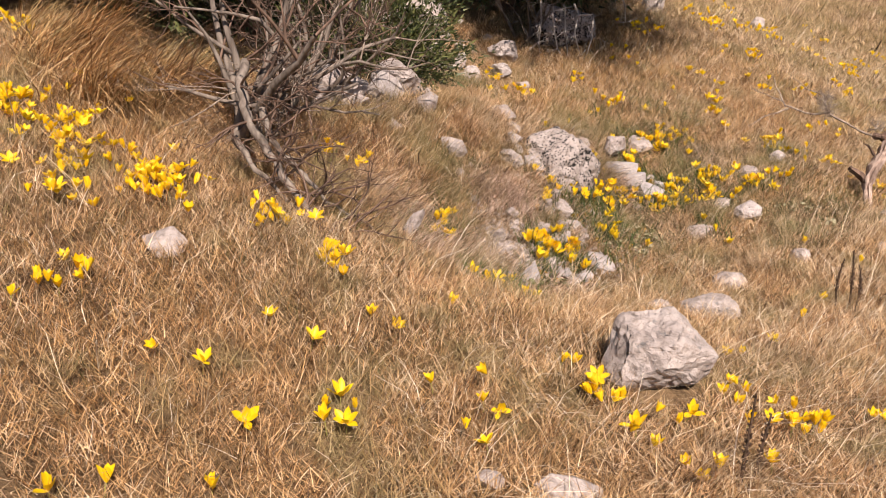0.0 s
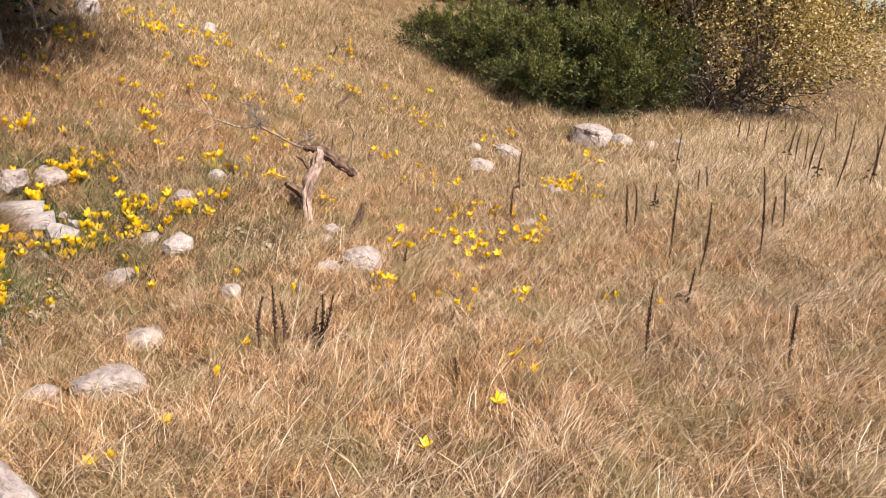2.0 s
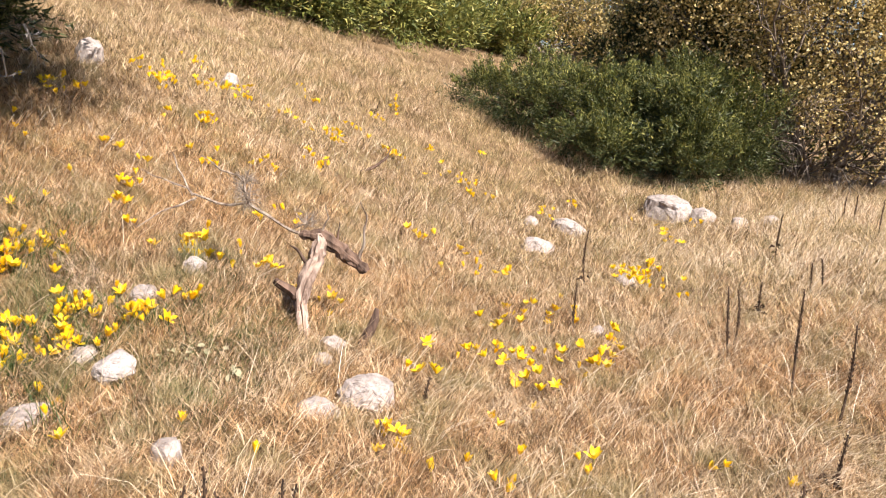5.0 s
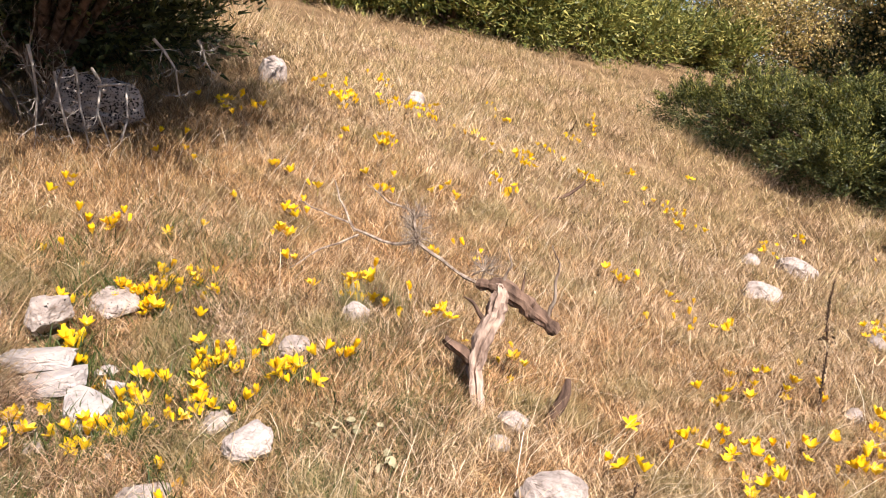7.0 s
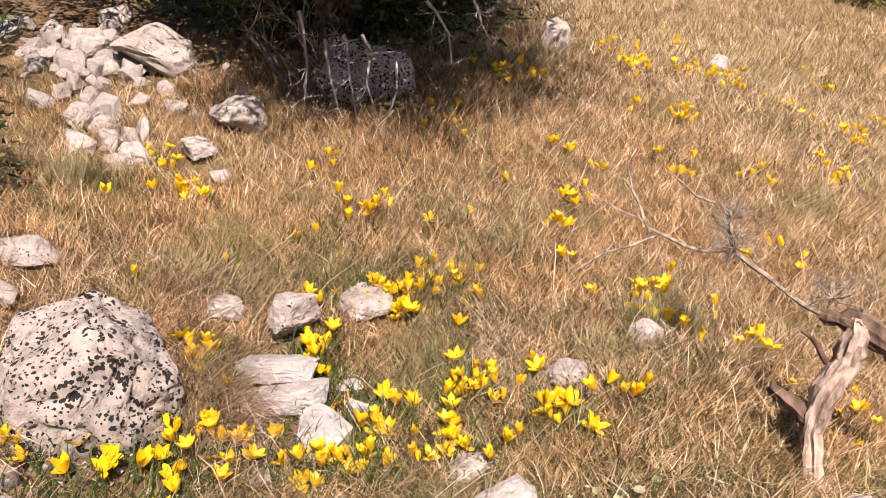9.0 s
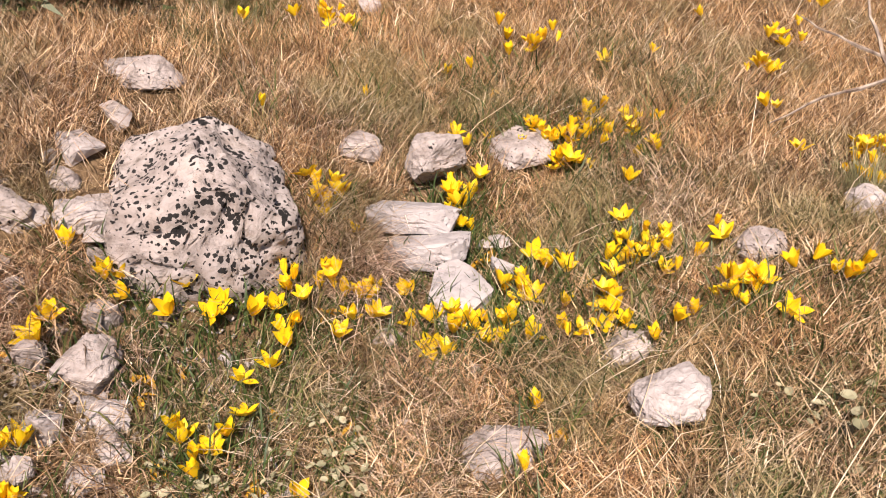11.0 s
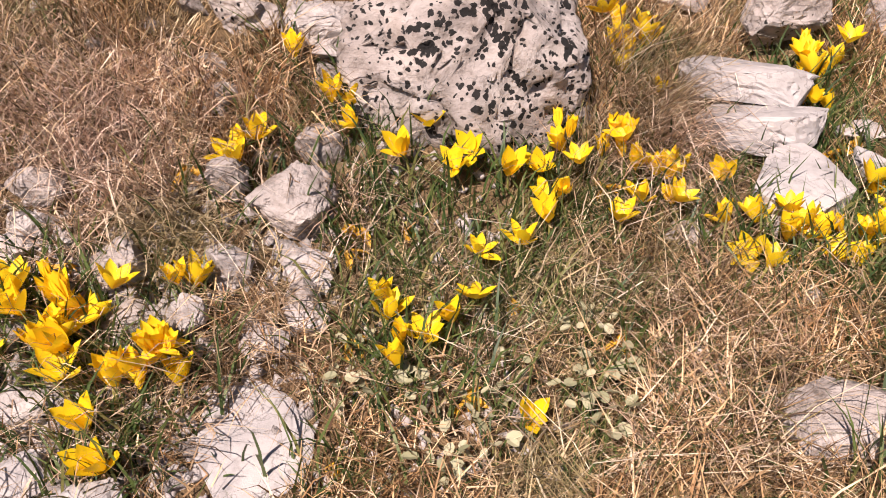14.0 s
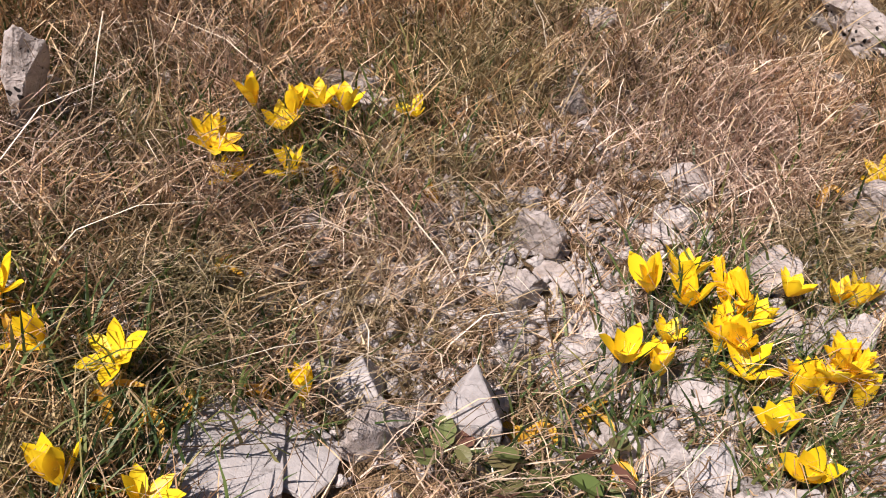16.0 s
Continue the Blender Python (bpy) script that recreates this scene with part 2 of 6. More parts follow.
# ---- terrain ----
BROAD = [0.079, 0.294, 0.067, 0.6, -0.168, -0.006, -0.215, -0.182, -0.666, -0.433, -0.015, -0.649, 0.382, 0.091, -0.037, 0.239, 0.246, 0.443, 0.394, 0.508]
MIDDLE = [-0.079, -0.025, -0.234, 0.073, -0.006, 0.23, -0.268, 0.046, 0.187, -0.114, 0.042, -0.124, -0.241, -0.359, -0.372, -0.03, -0.012, -0.078, 0.066, -0.009]
BANK = [0.077, 0.17, 0.244, 0.084, 0.073, -0.023, 0.006, -0.173, -0.061, -0.13, -0.156, 0.021, 0.04, -0.127, -0.067, 0.009, 0.054, 0.097]
BUMPS = ([(gx, gy, 4.5) for gx in (-12, -6, 0, 6, 12) for gy in (-4, 2.5, 9, 15.5)] +
         [(gx, gy, 1.5) for gx in (-6, -4, -2, 0) for gy in (1, 3.2, 5.4, 7.6, 9.8)] +
         [(gx, gy, 0.525) for gx in (-3.5, -3.0, -2.5) for gy in (2.2, 2.75, 3.3, 3.85, 4.4, 4.95)])


def height(x, y):
    """The hillside: a slope with broad swells, a hollow and a low stony bank."""
    x, y = np.asarray(x, float), np.asarray(y, float)
    far = np.clip((np.hypot(x + 2, y - 5) - 22) / 60, 0, 1)
    px, py = np.clip(x, -14, 16), np.clip(y, -8, 26)
    z = 0.890 + -0.192 * px + 0.008 * py
    for (a, b, s), k in zip(BUMPS, BROAD + MIDDLE + BANK):
        z = z + k * np.exp(-((px - a) ** 2 + (py - b) ** 2) / (2 * s * s))
    return z * (1 - far) + far * (-0.2 + 0.0 * x)


def relief(x, y):
    """Hummocks of old tussocks, a hand high, on the ground near the path."""
    x, y = np.asarray(x, float), np.asarray(y, float)
    a = np.sin(9.1 * x + 2.3 * np.sin(5.3 * y + 0.4)) * np.sin(8.3 * y + 1.9 * np.sin(6.1 * x))
    b = np.sin(21.0 * x + 2.0 * np.sin(13.0 * y)) * np.sin(19.0 * y + 1.7 * np.sin(15.0 * x + 1.0))
    c = np.sin(3.7 * x + 1.1) * np.sin(3.1 * y + 1.5 * np.sin(2.3 * x))
    even = 1 - 0.8 * np.exp(-((x + 2.85) / 0.6) ** 2 - ((y - 3.3) / 1.3) ** 2)
    return np.where(np.hypot(x + 2, y - 4) < 14, even * (0.016 * a + 0.009 * b + 0.02 * c), 0.0)


def link_mesh(name, verts, faces, material, parent=None, smooth=False):
    me = bpy.data.meshes.new(name)
    me.from_pydata([tuple(v) for v in verts], [], faces)
    me.materials.append(material)
    if smooth:
        me.polygons.foreach_set("use_smooth", [True] * len(me.polygons))
    ob = new(name, me)
    if parent:
        ob.parent = parent
    return ob


def big_mesh(name, co, quads, tris, material):
    """A mesh straight from arrays, for very many small faces."""
    me = bpy.data.meshes.new(name)
    nq, nt = len(quads), len(tris)
    me.vertices.add(len(co))
    me.vertices.foreach_set("co", np.asarray(co, np.float32).ravel())
    loops = np.concatenate([np.asarray(quads, np.int32).ravel(), np.asarray(tris, np.int32).ravel()])
    me.loops.add(len(loops))
    me.loops.foreach_set("vertex_index", loops)
    me.polygons.add(nq + nt)
    start = np.concatenate([np.arange(nq) * 4, nq * 4 + np.arange(nt) * 3]).astype(np.int32)
    me.polygons.foreach_set("loop_start", start)
    me.update(calc_edges=True)
    me.materials.append(material)
    return me


def build_ground():
    xs = np.concatenate([-np.geomspace(400, 8, 22), np.arange(-7.6, -4.3, 0.2), np.arange(-4.2, -1.2, 0.05), np.arange(-1.1, 4, 0.2), np.geomspace(4.2, 400, 26)])
    ys = np.concatenate([-np.geomspace(300, 0.6, 22), np.arange(-0.4, 1.8, 0.15), np.arange(1.9, 5.6, 0.05), np.arange(5.7, 14, 0.2), np.geomspace(14.4, 600, 30)])
    gx, gy = np.meshgrid(xs, ys, indexing="ij")
    gz = height(gx, gy)
    gz = gz + relief(gx, gy)
    co = np.stack([gx, gy, gz], -1).reshape(-1, 3)
    a = np.arange(len(xs) * len(ys)).reshape(len(xs), len(ys))
    q = np.stack([a[:-1, :-1], a[1:, :-1], a[1:, 1:], a[:-1, 1:]], -1).reshape(-1, 4)
    me = big_mesh("ground", co, q, np.zeros((0, 3), int), SOIL)
    me.polygons.foreach_set("use_smooth", [True] * len(me.polygons))
    tagged(new("ground", me), "dry brown hillside soil under matted autumn grass", "ground", kind="structure")


build_ground()
ROCK_PRINTS = []


# ---- rocks ----
def rock_mesh(name, w, d, h, seed, style, fine):
    """An angular broken stone: the hull of some random corners, its edges chipped and its faces roughened."""
    rng = random.Random(seed)
    bm = bmesh.new()
    corners = {"block": 15, "smooth": 46, "slab": 13, "plate": 9, "wedge": 4, "boulder": 1}[style]
    for i in range(corners):
        if style in ("slab", "plate"):
            a = 6.283 * (i + rng.uniform(-0.3, 0.3)) / corners
            r = rng.uniform(0.66, 1.05)
            for z in (-1, 1):
                k = r * rng.uniform(0.7, 1.0)
                bm.verts.new((k * math.cos(a), k * math.sin(a), z * rng.uniform(0.55, 1.0)))
        elif style == "wedge":
            bm.verts.new(((-0.9, 0.95, 0.75, -0.6)[i], rng.uniform(-0.5, -0.3), (-1, -0.75, 0.1, -0.2)[i]))
            bm.verts.new(((-0.9, 0.9, 0.5, -0.6)[i], rng.uniform(0.3, 0.6), (-1, -0.8, -0.1, -0.3)[i]))
            if i == 0:
                bm.verts.new((-0.25 + rng.uniform(-0.2, 0.2), 0, 1))
        elif style == "boulder":
            for p in ((-0.9, -0.95, -0.9), (0.85, -0.95, -0.9), (-1, -0.55, 0.15), (0.98, -0.6, -0.15), (-0.98, -0.2, 0.42), (-0.62, -0.45, 0.68), (-0.22, -0.4, 0.97), (-0.3, 0, 1.0), (0.08, -0.42, 1.0),
                      (0.42, -0.5, 0.72), (0.74, -0.5, 0.52), (1, -0.3, -0.35), (-1, -0.3, -0.5), (-0.8, 0.9, 0.1), (0.8, 0.9, 0.2), (0, 0.9, 0.75), (-0.9, 0.9, -1), (0.9, 0.9, -1), (0.15, -0.92, -0.1), (-0.45, -0.8, 0.1)):
                bm.verts.new(p)
        else:
            v = Vector((rng.gauss(0, 1), rng.gauss(0, 1), rng.gauss(0, 1))).normalized()
            v /= max(abs(v.x), abs(v.y), abs(v.z)) ** (0.38 if style == "block" else 0.2)
            bm.verts.new(v * rng.uniform(0.82, 1.0))
    hull = bmesh.ops.convex_hull(bm, input=bm.verts)
    bmesh.ops.delete(bm, geom=list({g for g in hull["geom_interior"] + hull["geom_unused"] if isinstance(g, bmesh.types.BMVert)}), context="VERTS")
    bmesh.ops.bevel(bm, geom=bm.edges[:], offset={"slab": 0.035, "plate": 0.035, "wedge": 0.03, "block": 0.045}.get(style, 0.07), segments=1, affect="EDGES", profile=0.6, clamp_overlap=True)
    bmesh.ops.triangulate(bm, faces=bm.faces[:])
    for _ in range(max(1, fine - 2)):
        bmesh.ops.subdivide_edges(bm, edges=[e for e in bm.edges if e.calc_length() > 0.14], cuts=1, use_grid_fill=True)
        bmesh.ops.triangulate(bm, faces=bm.faces[:])
    bm.normal_update()
    off = Vector((rng.uniform(-50, 50), rng.uniform(-50, 50), rng.uniform(-50, 50)))
    ext = [max(abs(v.co[i]) for v in bm.verts) for i in range(3)]
    big = {"boulder": 0.09, "smooth": 0.07, "block": 0.07, "plate": 0.03}.get(style, 0.025)
    move = []
    for v in bm.verts:
        p = v.co.copy()
        e = noise.noise(p * 1.6 + off) * big + noise.noise(p * 4.5 + off) * big * 0.6 + noise.noise(p * 11 + off) * (0.038 if style in ("smooth", "block") else 0.034 if style == "boulder" else 0.009)
        crack = abs(noise.noise(p * 1.8 + off * 1.3))
        if crack < 0.05 and style != "wedge":
            e -= (0.13 if style == "boulder" else 0.07) * (1 - crack / 0.05)
        move.append(p + v.normal * e)
    for v, p in zip(bm.verts, move):
        v.co = Vector((p.x / ext[0] * w / 2, p.y / ext[1] * d / 2, p.z / ext[2] * h / 2))
    me = bpy.data.meshes.new(name)
    bm.to_mesh(me)
    bm.free()
    return me


def rock(name, x, y, w, d, h, turn, seed, material, label, style="block", fine=3, sink=0.34, tilt=(0, 0), lift=0.0):
    me = rock_mesh(name, w, d, h * 1.25, seed, style, fine)
    me.materials.append(material)
    me.polygons.foreach_set("use_smooth", [style == "boulder"] * len(me.polygons))
    ob = new(name, me)
    e = 0.08
    n = Vector((-0.85 * float(height(x + e, y) - height(x - e, y)) / (2 * e), -0.85 * float(height(x, y + e) - height(x, y - e)) / (2 * e), 1)).normalized()
    base = Vector((x, y, float(height(x, y)))) + n * (h * 1.25 * (0.5 - sink) + lift)
    lay = Vector((0, 0, 1)).rotation_difference(n).to_matrix().to_4x4()
    ob.matrix_world = Matrix.Translation(base) @ lay @ pose(0, 0, 0, tilt[0], tilt[1], turn)
    ROCK_PRINTS.append((x, y, 0.23 * (w + d)))
    return tagged(ob, label, "rock", group="limestone rocks on the slope")


rock("limestone_rock", -2.63, 1.10, 0.174, 0.140, 0.094, 67, 1, STONE, "pale grey limestone rock half sunk in dry grass", "block", 3)
rock("limestone_rock", -3.385, 4.362, 0.172, 0.140, 0.137, 66, 400, STONE_SPOT, "upright pale limestone with a few black lichen spots", "block", 5, sink=0.18)
rock("limestone_rock", -3.140, 4.407, 0.083, 0.062, 0.029, 73, 401, STONE_PALE, "broken pale limestone piece on the stony bank", "block", 4, sink=0.18)
rock("limestone_rock", -3.049, 4.399, 0.085, 0.069, 0.057, 69, 402, STONE_SMOOTH, "smooth pale grey limestone slab among flowers", "block", 4, sink=0.18)
rock("limestone_rock", -3.401, 4.632, 0.195, 0.160, 0.068, 75, 403, STONE_SPOT, "limestone rock with dark lichen patches", "block", 5, sink=0.18)
rock("limestone_rock", -3.003, 3.439, 0.138, 0.112, 0.072, 87, 404, STONE_ROUGH, "square limestone block split by dark cracks", "block", 5, sink=0.18)
rock("limestone_rock", -3.086, 3.481, 0.079, 0.065, 0.057, 73, 405, STONE_ROUGH, "rough weathered limestone rock with dark stains", "block", 4, sink=0.18)
rock("limestone_rock", -3.034, 3.338, 0.073, 0.060, 0.057, 72, 406, STONE_ROUGH, "rough weathered limestone rock with dark stains", "block", 4, sink=0.18)
rock("limestone_rock", -2.923, 3.465, 0.086, 0.057, 0.035, 92, 407, STONE_PALE, "broken pale limestone piece on the stony bank", "block", 4, sink=0.18)
rock("limestone_rock", -2.927, 3.361, 0.053, 0.043, 0.040, 78, 408, STONE_PALE, "broken pale limestone piece on the stony bank", "block", 4, sink=0.18)
rock("limestone_rock", -2.874, 3.460, 0.062, 0.051, 0.056, 77, 409, STONE_ROUGH, "rough weathered limestone rock with dark stains", "block", 4, sink=0.18)
rock("limestone_rock", -2.823, 3.406, 0.052, 0.042, 0.035, 96, 410, STONE_PALE, "broken pale limestone piece on the stony bank", "block", 4, sink=0.18)
rock("limestone_rock", -2.695, 3.390, 0.166, 0.211, 0.018, 93, 411, STONE_SMOOTH, "smooth pale grey limestone slab tilted among crocus leaves", "plate", 5, sink=0.26)
rock("limestone_rock", -3.270, 3.490, 0.106, 0.087, 0.052, 83, 412, STONE_PALE, "broken pale limestone piece on the stony bank", "smooth", 4, sink=0.18)
rock("limestone_rock", -3.262, 3.364, 0.077, 0.052, 0.028, 92, 413, STONE_SPOT, "limestone rock with dark lichen patches", "block", 4, sink=0.18)
rock("limestone_rock", -3.021, 3.076, 0.084, 0.069, 0.058, 93, 414, STONE_ROUGH, "rough weathered limestone rock with dark stains", "block", 4, sink=0.18)
rock("limestone_rock", -2.983, 3.074, 0.082, 0.057, 0.036, 97, 415, STONE_PALE, "broken pale limestone piece on the stony bank", "block", 4, sink=0.18)
rock("limestone_rock", -2.951, 3.042, 0.081, 0.046, 0.029, 85, 416, STONE_PALE, "broken pale limestone piece on the stony bank", "block", 4, sink=0.18)
rock("limestone_rock", -2.920, 3.199, 0.084, 0.068, 0.067, 97, 417, STONE_ROUGH, "rough weathered limestone rock with dark stains", "block", 4, sink=0.18)
rock("limestone_rock", -2.854, 3.288, 0.065, 0.053, 0.048, 102, 418, STONE_PALE, "broken pale limestone piece on the stony bank", "block", 4, sink=0.18)
rock("limestone_rock", -2.866, 3.221, 0.084, 0.050, 0.032, 94, 419, STONE_ROUGH, "rough weathered limestone rock with dark stains", "block", 4, sink=0.18)
rock("limestone_rock", -2.919, 3.360, 0.049, 0.040, 0.051, 99, 420, STONE_PALE, "broken pale limestone piece on the stony bank", "block", 4, sink=0.18)
rock("limestone_rock", -2.820, 3.324, 0.041, 0.033, 0.037, 98, 421, STONE_PALE, "broken pale limestone piece on the stony bank", "wedge", 4, sink=0.15)
rock("limestone_rock", -2.911, 2.868, 0.079, 0.065, 0.074, 83, 422, STONE_ROUGH, "rough weathered limestone rock with dark stains", "block", 4, sink=0.18)
rock("limestone_rock", -2.834, 2.855, 0.091, 0.073, 0.046, 100, 423, STONE_ROUGH, "rough weathered limestone rock with dark stains", "block", 4, sink=0.18)
rock("limestone_rock", -2.794, 2.850, 0.044, 0.035, 0.022, 96, 424, STONE_PALE, "broken pale limestone piece on the stony bank", "block", 4, sink=0.18)
rock("limestone_rock", -2.847, 2.989, 0.063, 0.052, 0.036, 89, 425, STONE_PALE, "broken pale limestone piece on the stony bank", "block", 4, sink=0.18)
rock("limestone_rock", -2.812, 2.966, 0.056, 0.046, 0.031, 82, 426, STONE_PALE, "broken pale limestone piece on the stony bank", "block", 4, sink=0.18)
rock("limestone_rock", -2.779, 2.944, 0.072, 0.055, 0.035, 102, 427, STONE_PALE, "broken pale limestone piece on the stony bank", "block", 4, sink=0.18)
rock("limestone_rock", -2.876, 2.908, 0.076, 0.032, 0.020, 93, 428, STONE, "pale grey limestone rock half sunk in dry grass", "block", 4, sink=0.18)
rock("limestone_rock", -2.972, 2.952, 0.063, 0.039, 0.024, 99, 429, STONE, "pale grey limestone rock half sunk in dry grass", "block", 4, sink=0.18)
rock("limestone_rock", -3.032, 3.350, 0.065, 0.053, 0.076, 103, 430, STONE_ROUGH, "rough weathered limestone rock with dark stains", "block", 4, sink=0.18)
rock("limestone_rock", -2.757, 3.095, 0.075, 0.059, 0.037, 99, 431, STONE_PALE, "broken pale limestone piece on the stony bank", "block", 4, sink=0.18)
rock("limestone_rock", -2.667, 3.059, 0.062, 0.050, 0.071, 104, 432, STONE_PALE, "broken pale limestone piece on the stony bank", "wedge", 4, sink=0.15)
rock("limestone_rock", -2.663, 3.124, 0.074, 0.061, 0.041, 91, 433, STONE_SMOOTH, "smooth pale grey limestone slab among flowers", "block", 4, sink=0.18)
rock("limestone_rock", -2.606, 3.116, 0.099, 0.047, 0.029, 101, 434, STONE_PALE, "broken pale limestone piece on the stony bank", "smooth", 4, sink=0.18)
rock("limestone_rock", -2.618, 3.207, 0.100, 0.071, 0.043, 92, 435, STONE_SMOOTH, "rounded smooth limestone at the foot of the bank", "smooth", 4, sink=0.18)
rock("limestone_rock", -2.673, 3.017, 0.057, 0.046, 0.030, 104, 436, STONE_PALE, "broken pale limestone piece on the stony bank", "block", 4, sink=0.18)
rock("limestone_rock", -2.670, 2.846, 0.040, 0.032, 0.046, 103, 437, STONE_PALE, "broken pale limestone piece on the stony bank", "block", 4, sink=0.18)
rock("limestone_rock", -2.764, 3.144, 0.042, 0.033, 0.021, 84, 438, STONE_PALE, "broken pale limestone piece on the stony bank", "block", 4, sink=0.18)
rock("limestone_rock", -2.632, 2.814, 0.093, 0.076, 0.117, 89, 439, STONE_SMOOTH, "sharp wedge of pale limestone standing in grass", "wedge", 4, sink=0.15)
rock("limestone_rock", -2.633, 2.680, 0.064, 0.052, 0.053, 91, 440, STONE_SMOOTH, "sharp wedge of pale limestone standing in grass", "wedge", 4, sink=0.15)
rock("limestone_rock", -2.560, 2.721, 0.098, 0.080, 0.058, 107, 441, STONE_ROUGH, "crumbling pinkish limestone between the slabs", "block", 4, sink=0.18)
rock("limestone_rock", -2.466, 2.577, 0.136, 0.168, 0.016, 96, 442, STONE_SMOOTH, "large pale limestone slab with a dark cracked edge", "slab", 5, sink=0.20)
rock("limestone_rock", -2.507, 2.646, 0.088, 0.123, 0.013, 101, 443, STONE_SMOOTH, "large pale limestone slab with a dark cracked edge", "slab", 4, sink=0.20)
rock("limestone_rock", -3.028, 2.546, 0.120, 0.049, 0.027, 93, 444, STONE, "pale grey limestone rock half sunk in dry grass", "block", 4, sink=0.18)
rock("limestone_rock", -3.016, 2.585, 0.082, 0.038, 0.021, 98, 445, STONE, "pale grey limestone rock half sunk in dry grass", "block", 4, sink=0.18)
rock("limestone_rock", -2.746, 2.196, 0.059, 0.048, 0.165, 95, 446, STONE_SPOT, "limestone rock with dark lichen patches", "block", 4, sink=0.18)
rock("limestone_rock", -2.555, 2.424, 0.039, 0.032, 0.018, 94, 447, STONE, "pale grey limestone rock half sunk in dry grass", "block", 4, sink=0.18)
rock("limestone_rock", -2.595, 2.489, 0.029, 0.024, 0.015, 100, 448, STONE_PALE, "broken pale limestone piece on the stony bank", "wedge", 4, sink=0.15)
rock("limestone_rock", -3.267, 3.374, 0.096, 0.062, 0.032, 95, 449, STONE_ROUGH, "rough weathered limestone rock with dark stains", "block", 4, sink=0.18)
rock("limestone_rock", -3.295, 3.524, 0.090, 0.074, 0.039, 103, 450, STONE_ROUGH, "rough weathered limestone rock with dark stains", "block", 4, sink=0.18)
rock("limestone_rock", -3.226, 2.925, 0.064, 0.041, 0.022, 98, 451, STONE, "pale grey limestone rock half sunk in dry grass", "smooth", 4, sink=0.18)
rock("limestone_rock", -2.585, 4.126, 0.187, 0.147, 0.075, 82, 452, STONE_ROUGH, "rounded grey rock half hidden by grass", "smooth", 5, sink=0.52)
rock("limestone_rock", -2.479, 4.438, 0.170, 0.139, 0.082, 81, 453, STONE_PALE, "smooth white limestone rock in matted grass", "smooth", 5, sink=0.18)
rock("limestone_rock", -2.673, 4.473, 0.118, 0.092, 0.042, 84, 454, STONE, "pale grey limestone rock half sunk in dry grass", "smooth", 4, sink=0.18)
rock("limestone_rock", -2.966, 4.051, 0.076, 0.056, 0.030, 76, 455, STONE_ROUGH, "rough weathered limestone rock with dark stains", "block", 4, sink=0.18)
rock("limestone_rock", -2.885, 4.111, 0.051, 0.041, 0.021, 64, 456, STONE, "pale grey limestone rock half sunk in dry grass", "block", 4, sink=0.18)
rock("limestone_rock", -2.821, 4.186, 0.045, 0.037, 0.018, 81, 457, STONE, "pale grey limestone rock half sunk in dry grass", "block", 4, sink=0.18)
rock("limestone_rock", -3.345, 3.462, 0.078, 0.063, 0.038, 83, 458, STONE_ROUGH, "rough weathered limestone rock with dark stains", "block", 4, sink=0.18)
rock("limestone_rock", -3.269, 3.475, 0.117, 0.083, 0.046, 82, 459, STONE_PALE, "broken pale limestone piece on the stony bank", "block", 4, sink=0.18)
rock("limestone_rock", -3.216, 3.496, 0.052, 0.042, 0.049, 74, 460, STONE_PALE, "broken pale limestone piece on the stony bank", "block", 4, sink=0.18)
rock("limestone_rock", -3.413, 3.502, 0.109, 0.089, 0.046, 77, 461, STONE_PALE, "broken pale limestone piece on the stony bank", "block", 4, sink=0.18)
rock("limestone_rock", -2.919, 3.462, 0.090, 0.063, 0.039, 69, 462, STONE_PALE, "broken pale limestone piece on the stony bank", "block", 4, sink=0.18)
rock("limestone_rock", -2.918, 3.355, 0.064, 0.053, 0.074, 84, 463, STONE_PALE, "broken pale limestone piece on the stony bank", "block", 4, sink=0.18)
rock("limestone_rock", -2.849, 3.308, 0.046, 0.037, 0.079, 78, 464, STONE_PALE, "broken pale limestone piece on the stony bank", "block", 4, sink=0.18)
rock("limestone_rock", -2.822, 3.405, 0.074, 0.059, 0.036, 71, 465, STONE_PALE, "broken pale limestone piece on the stony bank", "block", 4, sink=0.18)
rock("limestone_rock", -2.856, 3.465, 0.062, 0.049, 0.031, 66, 466, STONE_PALE, "broken pale limestone piece on the stony bank", "block", 4, sink=0.18)
rock("limestone_rock", -3.281, 3.326, 0.130, 0.106, 0.065, 85, 467, STONE_SPOT, "limestone rock with dark lichen patches", "block", 5, sink=0.18)
rock("limestone_rock", -4.923, 4.917, 0.283, 0.232, 0.137, 69, 468, STONE_SPOT, "limestone rock with dark lichen patches", "block", 5, sink=0.18)
rock("limestone_rock", -4.604, 4.574, 0.167, 0.137, 0.114, 48, 469, STONE_PALE, "broken pale limestone piece on the stony bank", "block", 5, sink=0.18)
rock("limestone_rock", -4.359, 4.562, 0.099, 0.081, 0.056, 65, 470, STONE_PALE, "broken pale limestone piece on the stony bank", "block", 4, sink=0.18)
rock("limestone_rock", -5.054, 4.308, 0.142, 0.116, 0.106, 55, 471, STONE, "pale grey limestone rock half sunk in dry grass", "block", 5, sink=0.18)
rock("limestone_rock", -4.807, 4.269, 0.133, 0.109, 0.105, 49, 472, STONE_PALE, "broken pale limestone piece on the stony bank", "block", 5, sink=0.18)
rock("limestone_rock", -4.658, 4.326, 0.129, 0.105, 0.096, 53, 473, STONE_PALE, "broken pale limestone piece on the stony bank", "block", 5, sink=0.18)
